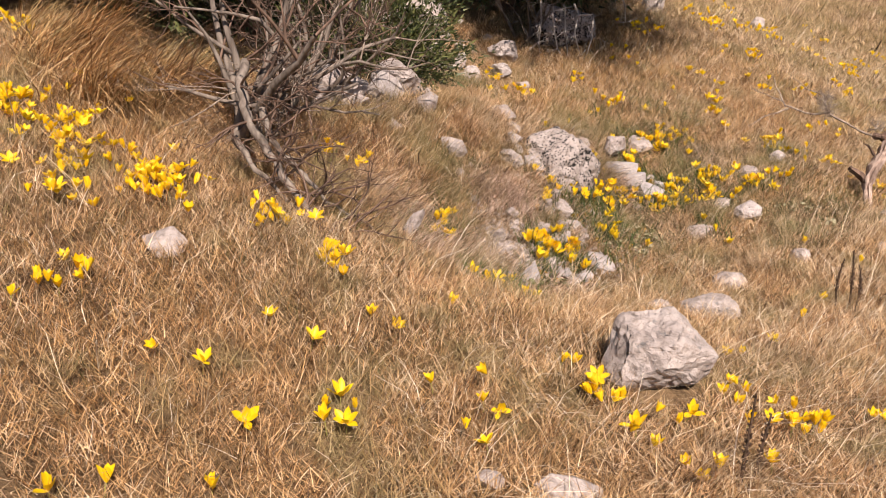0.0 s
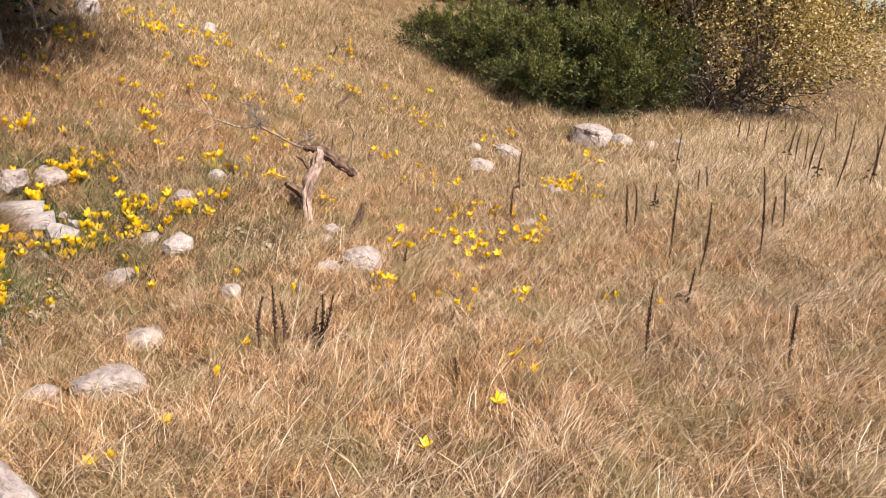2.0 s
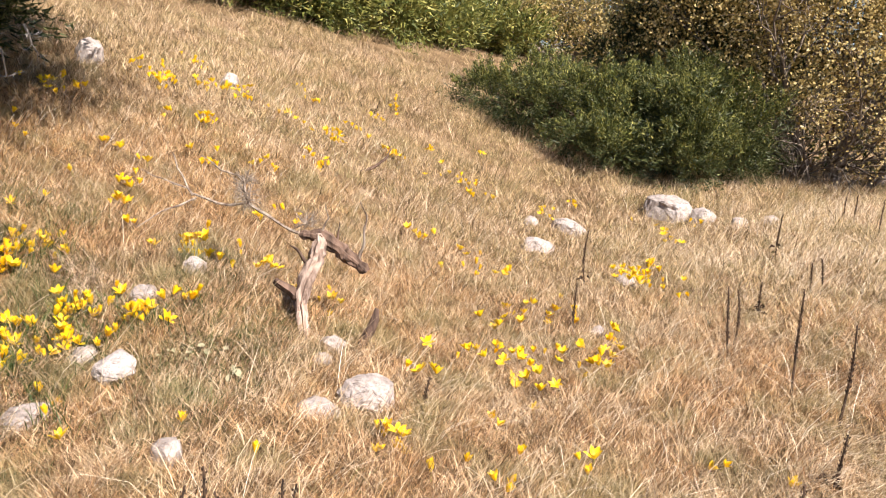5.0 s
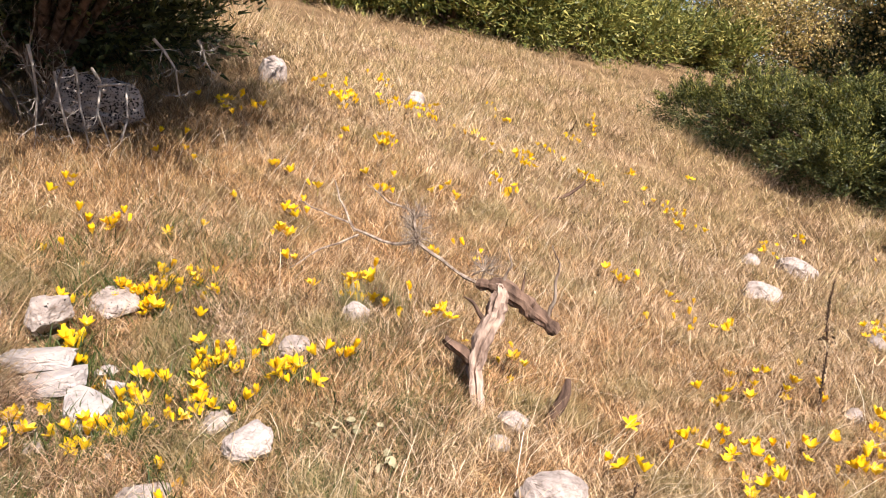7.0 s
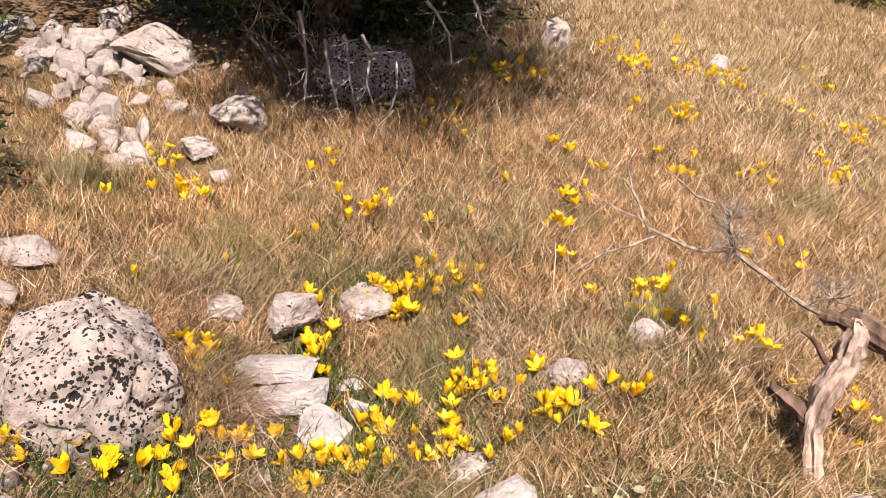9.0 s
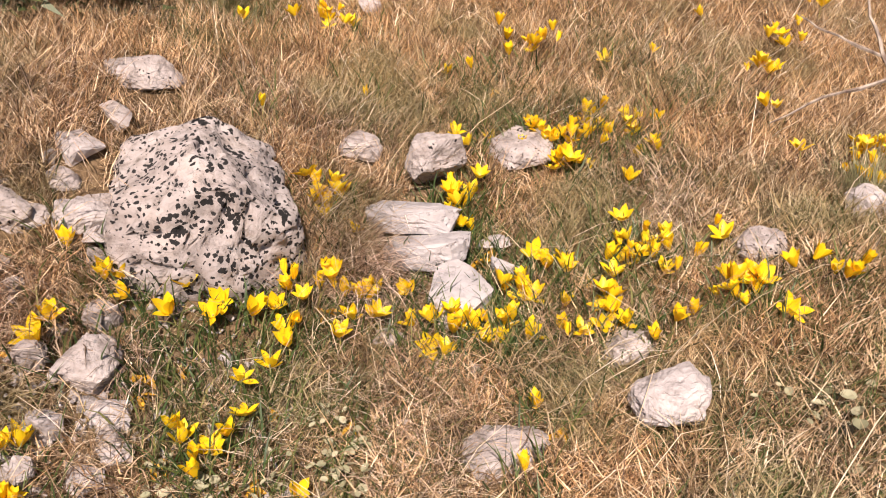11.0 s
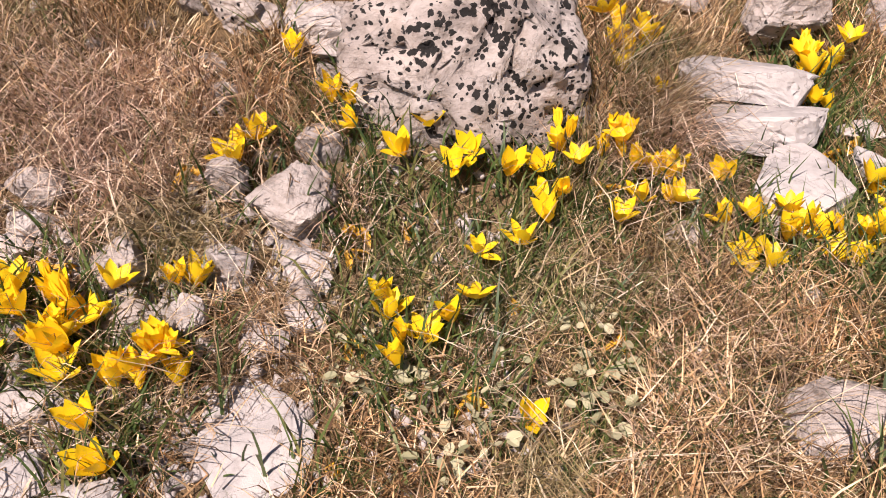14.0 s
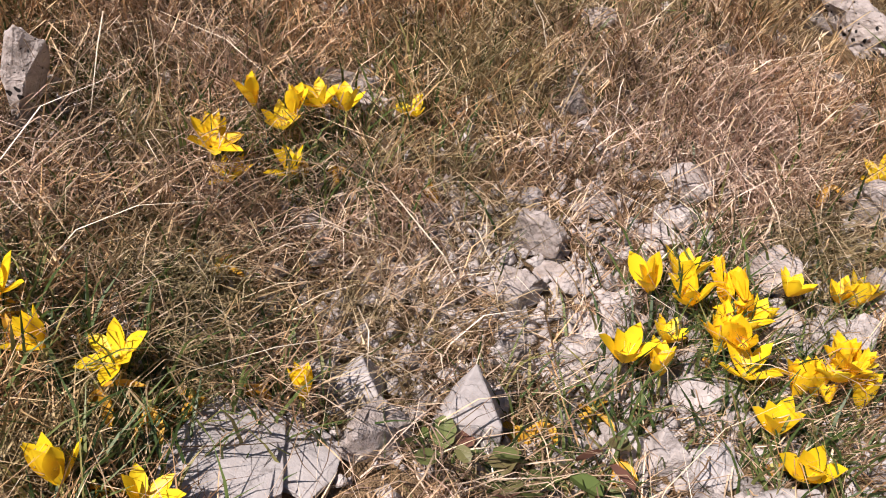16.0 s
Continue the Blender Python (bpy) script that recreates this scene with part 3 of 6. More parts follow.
rock("limestone_rock", -5.064, 4.232, 0.128, 0.104, 0.135, 64, 474, STONE, "pale grey limestone rock half sunk in dry grass", "block", 5, sink=0.18)
rock("limestone_rock", -4.903, 4.442, 0.090, 0.074, 0.102, 67, 475, STONE_PALE, "broken pale limestone piece on the stony bank", "block", 4, sink=0.18)
rock("limestone_rock", -4.833, 4.171, 0.128, 0.105, 0.095, 47, 476, STONE_PALE, "broken pale limestone piece on the stony bank", "block", 5, sink=0.18)
rock("limestone_rock", -3.705, 3.697, 0.200, 0.164, 0.069, 60, 477, STONE_SPOT, "limestone rock with dark lichen patches", "block", 5, sink=0.18)
rock("limestone_rock", -3.513, 3.593, 0.094, 0.077, 0.042, 47, 478, STONE, "pale grey limestone rock half sunk in dry grass", "block", 4, sink=0.18)
rock("limestone_rock", -3.504, 4.198, 0.118, 0.097, 0.046, 63, 479, STONE, "pale grey limestone rock half sunk in dry grass", "block", 4, sink=0.18)
rock("limestone_rock", -2.776, 5.257, 0.113, 0.092, 0.083, 54, 480, STONE_PALE, "broken pale limestone piece on the stony bank", "smooth", 4, sink=0.18)
rock("limestone_rock", -2.769, 4.915, 0.131, 0.107, 0.053, 67, 481, STONE_SPOT, "limestone rock with dark lichen patches", "smooth", 5, sink=0.18)
rock("limestone_rock", -3.235, 4.205, 0.262, 0.120, 0.056, 66, 53, STONE_SMOOTH, "long flat limestone slab stacked in a small pile", "slab", 5, sink=-0.35, tilt=(-26, -7))
rock("limestone_rock", -3.145, 4.222, 0.222, 0.110, 0.056, 72, 54, STONE_SMOOTH, "long flat limestone slab stacked in a small pile", "slab", 5, sink=-0.1, tilt=(-22, -9))
rock("limestone_rock", -3.013, 4.234, 0.172, 0.21, 0.07, 72, 55, STONE_SMOOTH, "smooth pale limestone slab leaning among the flowers", "plate", 5, sink=0.2)
rock("limestone_rock", -3.93, 3.06, 0.337, 0.343, 0.229, 52, 3, STONE_SPOT, "limestone rock with dark lichen patches", "block", 4)
rock("limestone_rock", -4.73, 2.79, 0.247, 0.263, 0.175, 60, 4, STONE, "pale grey limestone rock half sunk in dry grass", "block", 4)
rock("limestone_rock", -5.85, 4.86, 0.440, 0.425, 0.283, 50, 5, STONE_SPOT, "limestone rock with dark lichen patches", "block", 4)
rock("limestone_rock", -3.81, 2.61, 0.294, 0.369, 0.246, 56, 6, STONE_SPOT, "limestone rock with dark lichen patches", "block", 4)
rock("limestone_rock", -4.05, 1.57, 0.293, 0.157, 0.105, 69, 7, STONE, "pale grey limestone rock half sunk in dry grass", "block", 4)
rock("limestone_rock", -1.23, 1.47, 0.180, 0.105, 0.070, 40, 8, STONE, "pale grey limestone rock half sunk in dry grass", "block", 3)
rock("limestone_rock", -1.35, 1.33, 0.082, 0.059, 0.039, 46, 9, STONE, "pale grey limestone rock half sunk in dry grass", "block", 3)
rock("limestone_rock", -1.475, 2.145, 0.328, 0.284, 0.235, 45, 11, STONE_ROUGH, "large pitted white limestone rock in the dry grass", "block", 6, sink=0.12)
rock("limestone_rock", -2.14, 3.11, 0.168, 0.121, 0.080, 42, 12, STONE_ROUGH, "pale grey limestone rock half sunk in dry grass", "smooth", 4)
rock("limestone_rock", -1.94, 3.22, 0.259, 0.164, 0.109, 38, 13, STONE_ROUGH, "rough weathered limestone rock with dark stains", "smooth", 5)
rock("limestone_rock", -2.09, 3.63, 0.163, 0.126, 0.084, 36, 14, STONE, "pale grey limestone rock half sunk in dry grass", "smooth", 3)
rock("limestone_rock", -1.70, 4.86, 0.223, 0.177, 0.118, 28, 15, STONE, "pale grey limestone rock half sunk in dry grass", "smooth", 4)
rock("limestone_rock", -1.77, 4.63, 0.160, 0.115, 0.077, 31, 16, STONE, "pale grey limestone rock half sunk in dry grass", "smooth", 3)
rock("limestone_rock", -2.00, 4.12, 0.096, 0.118, 0.079, 41, 17, STONE, "pale grey limestone rock half sunk in dry grass", "smooth", 3)
rock("limestone_rock", -2.00, 5.15, 0.117, 0.088, 0.058, 30, 18, STONE, "pale grey limestone rock half sunk in dry grass", "smooth", 3)
rock("limestone_rock", -1.96, 4.99, 0.079, 0.068, 0.045, 30, 19, STONE, "pale grey limestone rock half sunk in dry grass", "smooth", 3)
rock("limestone_rock", -1.40, 10.33, 0.455, 0.378, 0.252, 8, 20, STONE_ROUGH, "rough weathered limestone rock with dark stains", "smooth", 4)
rock("limestone_rock", -1.08, 10.30, 0.263, 0.227, 0.151, 6, 21, STONE_ROUGH, "rough weathered limestone rock with dark stains", "smooth", 4)
rock("limestone_rock", -0.74, 10.10, 0.177, 0.187, 0.125, 3, 22, STONE, "pale grey limestone rock half sunk in dry grass", "smooth", 3)
rock("limestone_rock", -0.49, 10.32, 0.178, 0.153, 0.102, 2, 23, STONE, "pale grey limestone rock half sunk in dry grass", "smooth", 3)
rock("limestone_rock", -2.02, 9.09, 0.310, 0.214, 0.142, 14, 24, STONE, "pale grey limestone rock half sunk in dry grass", "smooth", 4)
rock("limestone_rock", -2.30, 8.93, 0.141, 0.142, 0.094, 17, 25, STONE, "pale grey limestone rock half sunk in dry grass", "smooth", 3)
rock("limestone_rock", -1.97, 8.01, 0.247, 0.187, 0.124, 16, 26, STONE, "pale grey limestone rock half sunk in dry grass", "smooth", 4)
rock("limestone_rock", -1.24, 7.53, 0.145, 0.134, 0.090, 10, 27, STONE, "pale grey limestone rock half sunk in dry grass", "smooth", 3)
rock("limestone_rock", -1.16, 6.33, 0.072, 0.093, 0.072, 12, 28, STONE, "pale grey limestone rock half sunk in dry grass", "smooth", 3)
rock("limestone_rock", -5.25, 7.26, 0.217, 0.282, 0.209, 44, 29, STONE_ROUGH, "rough weathered limestone rock with dark stains", "smooth", 4)
rock("limestone_rock", -4.64, 8.13, 0.142, 0.185, 0.142, 36, 30, STONE, "pale grey limestone rock half sunk in dry grass", "smooth", 3)
rock("limestone_rock", 0.61, 14.02, 0.358, 0.273, 0.182, 356, 31, STONE, "pale grey limestone rock half sunk in dry grass", "smooth", 4)
rock("limestone_rock", -6.36, 4.49, 0.192, 0.180, 0.120, 76, 41, STONE, "pale grey limestone rock half sunk in dry grass", "block", 3)
rock("limestone_rock", -6.21, 4.60, 0.222, 0.201, 0.134, 75, 42, STONE, "pale grey limestone rock half sunk in dry grass", "block", 4)
rock("limestone_rock", -6.65, 4.91, 0.210, 0.251, 0.167, 73, 43, STONE, "pale grey limestone rock half sunk in dry grass", "block", 4)
rock("limestone_rock", -6.07, 4.30, 0.149, 0.124, 0.082, 78, 44, STONE, "pale grey limestone rock half sunk in dry grass", "block", 3)
rock("limestone_rock", -5.78, 4.58, 0.177, 0.184, 0.123, 74, 45, STONE, "pale grey limestone rock half sunk in dry grass", "block", 3)
rock("limestone_rock", -5.93, 4.46, 0.149, 0.144, 0.096, 75, 46, STONE, "pale grey limestone rock half sunk in dry grass", "block", 3)
rock("limestone_rock", -5.00, 5.66, 0.520, 0.450, 0.400, 58, 47, STONE_BOULDER, "craggy lichened limestone in the shade of the juniper", "block", 6, sink=0.25)
rock("limestone_rock", -2.78, 5.26, 0.098, 0.116, 0.078, 40, 49, STONE, "pale grey limestone rock half sunk in dry grass", "block", 3)
rock("limestone_rock", -2.77, 4.91, 0.123, 0.082, 0.055, 45, 50, STONE, "pale grey limestone rock half sunk in dry grass", "block", 3)
rock("boulder", -3.27, 3.735, 0.43, 0.40, 0.272, 88, 51, STONE_BOULDER, "large white limestone boulder speckled with black lichen", "boulder", 6, sink=0.36)


CHIPS = [rock_mesh("limestone_chip", 1.0, rs.uniform(0.7, 0.95), rs.uniform(0.5, 0.8), 300 + i, "block", 3) for i, rs in [(k, random.Random(k)) for k in range(8)]]
for i, me in enumerate(CHIPS):
    me.materials.append((STONE_PALE, STONE, STONE_PALE)[i % 3])


def rubble(n, cx, cy, sx, sy, lo, hi, seed, label, group):
    r = random.Random(seed)
    for _ in range(n):
        x, y, s = r.gauss(cx, sx), r.gauss(cy, sy), lo * (hi / lo) ** r.random() ** 1.6
        ob = new("limestone_chip", r.choice(CHIPS))
        ob.matrix_world = pose(x, y, float(height(x, y)) + 0.22 * s, r.uniform(-40, 40), r.uniform(-40, 40), r.uniform(0, 360)) @ Matrix.Scale(s, 4)
        ROCK_PRINTS.append((x, y, 0.35 * s))
        tagged(ob, label, "stone", group=group)


rubble(60, -2.84, 3.03, 0.12, 0.2, 0.025, 0.07, 1, "small broken limestone piece in the rubble of the bank", "limestone rubble on the bank")
rubble(60, -2.8, 3.0, 0.12, 0.22, 0.018, 0.04, 7, "small broken limestone piece in the rubble of the bank", "limestone rubble on the bank")
rubble(20, -2.66, 3.02, 0.06, 0.15, 0.025, 0.06, 2, "small broken limestone piece in the rubble of the bank", "limestone rubble on the bank")
rubble(20, -3.25, 3.4, 0.12, 0.14, 0.03, 0.08, 3, "broken limestone piece beside the speckled boulder", "limestone rubble on the bank")
rubble(110, -5.95, 4.5, 0.38, 0.22, 0.05, 0.19, 4, "grey limestone piece of a tumbled rock heap", "tumbled limestone heap")
rubble(12, -4.75, 4.32, 0.2, 0.12, 0.04, 0.12, 5, "pale limestone piece of a small stone heap", "tumbled limestone heap")
rubble(26, -3.95, 2.8, 0.3, 0.3, 0.06, 0.22, 6, "grey lichened limestone piece below the shrub", "limestone below the shrub")


def gravel(n, seed):
    """Crumbs of limestone too small and many to count, strewn between the stones of the bank."""
    r = np.random.RandomState(seed)
    xy = np.concatenate([r.randn(n, 2) * [0.14, 0.25] + [-2.83, 3.02], r.rand(n // 2, 2) * [0.7, 1.7] + [-3.2, 2.1]])
    m = len(xy)
    s = 0.004 + 0.011 * r.rand(m) ** 2
    base = np.array([(1, 0, 0), (0, 1, 0), (-1, 0, 0), (0, -1, 0), (0, 0, 1), (0, 0, -1)], float)
    co = (base[None] * (0.6 + 0.8 * r.rand(m, 6, 1)) + r.randn(m, 6, 3) * 0.22) * s[:, None, None]
    co += np.concatenate([xy, (height(xy[:, 0], xy[:, 1]) + 0.004)[:, None]], 1)[:, None]
    f = np.array([(0, 1, 4), (1, 2, 4), (2, 3, 4), (3, 0, 4), (1, 0, 5), (2, 1, 5), (3, 2, 5), (0, 3, 5)])
    tris = (np.arange(m)[:, None, None] * 6 + f[None]).reshape(-1, 3)
    me = big_mesh("limestone_gravel", co.reshape(-1, 3), np.zeros((0, 4), int), tris, STONE_PALE)
    tagged(new("limestone_gravel", me), "pale crumbs of broken limestone strewn on the bank", "gravel", kind="stuff")


gravel(2600, 9)


# ---- flowers ----
def petal_mesh(name, length, width, spread, droop):
    """One pointed, cupped petal: it leaves the axis by spread, closes again and may bend back at its tip."""
    verts, faces, r, z, n = [], [], 0.002, 0.0, 6
    for i in range(n):
        t = i / (n - 1)
        a = spread * (1.35 - 0.8 * t) + droop * t * t
        w = width * math.sin(math.pi * min(1.0, 0.07 + 0.93 * t ** 1.25)) ** 0.8 + 0.0008
        c = 0.24 * w
        for s in (-1, 0, 1):
            verts.append((r - abs(s) * math.cos(a) * c, s * w / 2, z + abs(s) * math.sin(a) * c))
        r, z = r + math.sin(a) * length / (n - 1), z + math.cos(a) * length / (n - 1)
        if i:
            for k in (0, 1):
                q = (i - 1) * 3 + k
                faces.append((q, q + 1, q + 4, q + 3))
    me = bpy.data.meshes.new(name)
    me.from_pydata(verts, [], faces)
    me.polygons.foreach_set("use_smooth", [True] * len(faces))
    me.materials.append(PETAL)
    return me


PETALS = [petal_mesh("petal", 0.047, 0.0205, c, dr) for c, dr in ((0.22, 0.0), (0.42, 0.05), (0.66, 0.15), (0.95, 0.45))]


def tube(points, radii, sides=6, cap=True):
    """Verts and faces of a bent tapering tube."""
    pts = [Vector(p) for p in points]
    verts, faces = [], []
    for i, p in enumerate(pts):
        t = (pts[min(i + 1, len(pts) - 1)] - pts[max(i - 1, 0)]).normalized()
        u = t.orthogonal().normalized() if i == 0 else (u - t * u.dot(t)).normalized()
        v = t.cross(u)
        for k in range(sides):
            a = 2 * math.pi * k / sides
            verts.append(p + (u * math.cos(a) + v * math.sin(a)) * radii[i])
        if i:
            for k in range(sides):
                a, b = (i - 1) * sides + k, (i - 1) * sides + (k + 1) % sides
                faces.append((a, b, b + sides, a + sides))
    if cap:
        faces.append(tuple(range((len(pts) - 1) * sides, len(pts) * sides)))
    return verts, faces


def joined(parts):
    verts, faces = [], []
    for v, f in parts:
        o = len(verts)
        verts += [tuple(p) for p in v]
        faces += [tuple(i + o for i in q) for q in f]
    return verts, faces


v, f = tube([(0, 0, -0.02), (0.002, 0, 0.018), (0, 0, 0.034)], [0.0022, 0.002, 0.0026], 5)
STEM_MESH = bpy.data.meshes.new("stem")
STEM_MESH.from_pydata([tuple(p) for p in v], [], f)
STEM_MESH.materials.append(STEM)
WILT_MESH = []
for base in (PETALS[1], PETALS[3]):
    w = bpy.data.meshes.new("petal")
    w.from_pydata([(p.co.x, p.co.y + 0.15 * p.co.z * math.sin(p.co.z * 120), p.co.z) for p in base.vertices], [], [tuple(q.vertices) for q in base.polygons])
    w.materials.append(WILTED)
    WILT_MESH.append(w)

FLOWER_SPOTS = []


def flower(x, y, rng, wilted=False, size=1.0, rise=0.0):
    """One crocus-like bloom of six petals on a short stem."""
    e = new("autumn_crocus")
    sunward = Matrix.Rotation(radians(rng.gauss(16, 12)), 4, (math.sin(radians(28)), math.cos(radians(28)), 0))
    e.matrix_world = Matrix.Translation((x, y, float(height(x, y)) + rise)) @ sunward @ pose(0, 0, 0, rng.gauss(0, 8), rng.gauss(0, 8), rng.uniform(0, 360)) @ Matrix.Scale(size, 4)
    s = new("stem", STEM_MESH)
    s.parent = e
    kind = rng.choice((0, 1, 1, 2, 2))
    top = 0.030
    for k in range(6):
        me = rng.choice(WILT_MESH) if wilted else PETALS[min(3, max(0, kind + rng.choice((-1, 0, 0, 1))))]
        p = new("petal", me)
        p.parent = e
        sc = rng.uniform(0.85, 1.1)
        if wilted:
            p.matrix_local = pose(0, 0, top, rng.uniform(-20, 20), rng.uniform(80, 150), 60 * k + rng.uniform(-25, 25)) @ Matrix.Diagonal((0.8, 0.55, rng.uniform(0.7, 1.0), 1))
            continue
        p.matrix_local = pose(0, 0, top - (0.002 if k % 2 else 0), rng.uniform(-6, 6), rng.uniform(-10, 10), 60 * k + rng.uniform(-9, 9)) @ Matrix.Scale(sc, 4)
    FLOWER_SPOTS.append((x, y))
    if wilted:
        return tagged(e, "withered orange-yellow autumn crocus hanging in the grass", "flower", group="yellow autumn crocuses")
    return tagged(e, "bright yellow autumn crocus open in the dry grass", "flower", group="yellow autumn crocuses")


def flower_patch(name, spots, label, seed, size=1.0):
    """Many small blooms too crowded or far to count, in one mesh."""
    r = random.Random(seed)
    base = [[v.co.copy() for v in me.vertices] for me in PETALS]
    quads = [tuple(q.vertices) for q in PETALS[0].polygons]
    verts, faces = [], []
    for x, y in spots:
        m = pose(x, y, float(height(x, y)) + r.uniform(0.035, 0.085), r.uniform(-30, 30), r.uniform(-22, 38), r.uniform(0, 360)) @ Matrix.Scale(size * r.uniform(0.6, 0.98), 4)
        k = r.choice((0, 1, 1, 2, 2, 3))
        for j in range(6):
            o = len(verts)
            t = m @ pose(0, 0, 0, 0, 0, 60 * j + r.uniform(-9, 9))
            verts += [tuple(t @ p) for p in base[k]]
            faces += [tuple(i + o for i in q) for q in quads]
    ob = link_mesh(name, verts, faces, PETAL, None, True)
    return tagged(ob, label, "flowers", kind="stuff")


rng = random.Random(11)
SPOTS = []
BLOOMS = [(-3.12, 3.67), (-3.06, 3.62), (-3.09, 3.73), (-3.06, 3.70), (-3.06, 3.78), (-3.08, 3.84), (-3.11, 3.89), (-3.09, 3.94), (-3.11, 3.99), (-3.02, 3.84), (-3.03, 3.88), (-2.97, 3.83), (-3.07, 3.99), (-3.02, 3.99), (-3.06, 4.03), (-3.01, 4.04), (-3.06, 4.07), (-2.97, 3.94), (-3.05, 4.15), (-2.97, 4.12), (-2.97, 4.17), (-2.90, 4.14), (-2.91, 4.18), (-2.85, 4.12), (-2.89, 4.22), (-2.86, 4.24), (-2.88, 4.29), (-2.87, 4.30), (-2.84, 4.26), (-2.82, 4.31), (-2.93, 4.36), (-2.90, 4.38), (-2.99, 4.35), (-3.03, 4.45), (-2.98, 4.46), (-2.94, 4.49), (-2.87, 4.44), (-3.14, 3.51), (-3.14, 3.54), (-3.11, 3.55), (-3.20, 3.45), (-3.30, 4.04), (-3.30, 4.01), (-3.31, 4.06), (-3.31, 4.08)]
for x, y in BLOOMS:
    flower(x, y, rng, size=rng.uniform(0.85, 1.08), rise=0.05 if x < -2.85 and y < 2.75 else rng.uniform(-0.002, 0.018))
    if rng.random() < 0.15:
        SPOTS.append((x + rng.gauss(0, 0.03), y + rng.gauss(0, 0.03)))

BLOOMS = [(-3.27, 4.02), (-3.28, 4.35), (-3.25, 4.38), (-3.28, 4.42), (-3.19, 4.34), (-3.17, 4.37), (-3.24, 4.34), (-3.10, 4.20), (-3.49, 4.47), (-3.46, 4.57), (-3.46, 4.70), (-3.38, 4.72), (-3.30, 4.71), (-3.31, 4.74), (-3.37, 4.86), (-3.39, 4.85), (-3.25, 4.93), (-3.25, 4.97), (-3.14, 4.81), (-2.91, 4.64), (-2.89, 4.64), (-2.91, 4.68), (-2.91, 4.58), (-2.85, 4.56), (-3.01, 4.70), (-2.81, 4.75), (-2.66, 4.58), (-2.66, 4.63), (-2.76, 4.50), (-2.72, 4.50), (-2.81, 4.40), (-2.76, 4.41), (-2.75, 4.46), (-2.64, 4.51), (-2.85, 3.57), (-2.81, 3.57), (-2.78, 3.59), (-2.74, 3.59), (-2.80, 3.63), (-2.82, 3.67), (-2.91, 3.71), (-2.93, 3.78), (-2.68, 3.75), (-2.63, 4.23), (-2.47, 4.11)]
for x, y in BLOOMS:
    flower(x, y, rng, size=rng.uniform(0.75, 1.0), rise=rng.uniform(-0.005, 0.025))
    if rng.random() < 0.15:
        SPOTS.append((x + rng.gauss(0, 0.03), y + rng.gauss(0, 0.03)))

BLOOMS = [(-2.85, 3.04), (-2.86, 3.07), (-2.85, 3.10), (-2.86, 3.15), (-2.81, 3.12), (-2.79, 3.12), (-2.81, 3.17), (-2.76, 3.16), (-2.75, 3.22), (-2.76, 3.25), (-2.79, 3.28), (-2.75, 3.30), (-2.75, 3.00), (-2.74, 3.05), (-2.71, 3.20), (-2.66, 3.23), (-2.88, 3.30), (-3.04, 3.37), (-3.07, 3.39)]
for x, y in BLOOMS:
    flower(x, y, rng, size=rng.uniform(1.05, 1.28), rise=0.05 if x < -2.85 and y < 2.75 else rng.uniform(-0.002, 0.018))
    if rng.random() < 0.15:
        SPOTS.append((x + rng.gauss(0, 0.03), y + rng.gauss(0, 0.03)))

BLOOMS = [(-2.84, 2.44), (-2.87, 2.47), (-2.88, 2.51), (-2.92, 2.55), (-2.92, 2.58), (-2.80, 2.46), (-2.85, 2.54), (-2.46, 2.40), (-2.49, 2.46), (-2.49, 2.33), (-2.55, 2.64), (-2.32, 2.49), (-2.34, 2.54), (-2.88, 3.29)]
for x, y in BLOOMS:
    flower(x, y, rng, size=rng.uniform(0.85, 1.08), rise=0.05 if x < -2.85 and y < 2.75 else rng.uniform(-0.002, 0.018))
    if rng.random() < 0.15:
        SPOTS.append((x + rng.gauss(0, 0.03), y + rng.gauss(0, 0.03)))

BLOOMS = [(-4.52, 4.39), (-4.14, 4.34), (-4.15, 4.43), (-3.76, 4.58), (-3.76, 4.67), (-3.70, 4.30), (-3.61, 3.97), (-3.80, 4.82), (-3.72, 5.13), (-3.66, 5.27), (-3.80, 5.60), (-3.42, 4.70), (-3.30, 4.72), (-3.32, 4.88), (-3.35, 5.05), (-3.45, 4.48), (-3.21, 4.96), (-2.88, 4.65), (-2.87, 4.69), (-2.80, 4.83), (-2.62, 4.71), (-2.61, 4.75), (-2.54, 4.76), (-2.58, 4.95), (-2.54, 4.95), (-3.55, 6.34), (-3.70, 6.05), (-4.51, 7.14), (-4.68, 7.31), (-4.30, 7.72), (-4.38, 7.50), (-3.95, 6.93), (-3.66, 8.11), (-3.35, 7.31), (-3.41, 5.54), (-2.95, 5.52), (-2.78, 5.37), (-3.02, 5.29), (-2.96, 5.41), (-2.63, 5.35), (-2.57, 5.57), (-2.15, 5.34), (-2.99, 6.10), (-4.21, 4.08), (-4.25, 5.71)]
for x, y in BLOOMS:
    flower(x, y, rng, size=rng.uniform(0.68, 0.98), rise=rng.uniform(0.0, 0.03))
    if rng.random() < 0.15:
        SPOTS.append((x + rng.gauss(0, 0.03), y + rng.gauss(0, 0.03)))

BLOOMS = [(-3.24, 4.76), (-2.90, 4.60), (-2.80, 4.66)]
for x, y in BLOOMS:
    flower(x, y, rng, size=rng.uniform(0.68, 0.98), rise=rng.uniform(0.0, 0.03))
    if rng.random() < 0.15:
        SPOTS.append((x + rng.gauss(0, 0.03), y + rng.gauss(0, 0.03)))

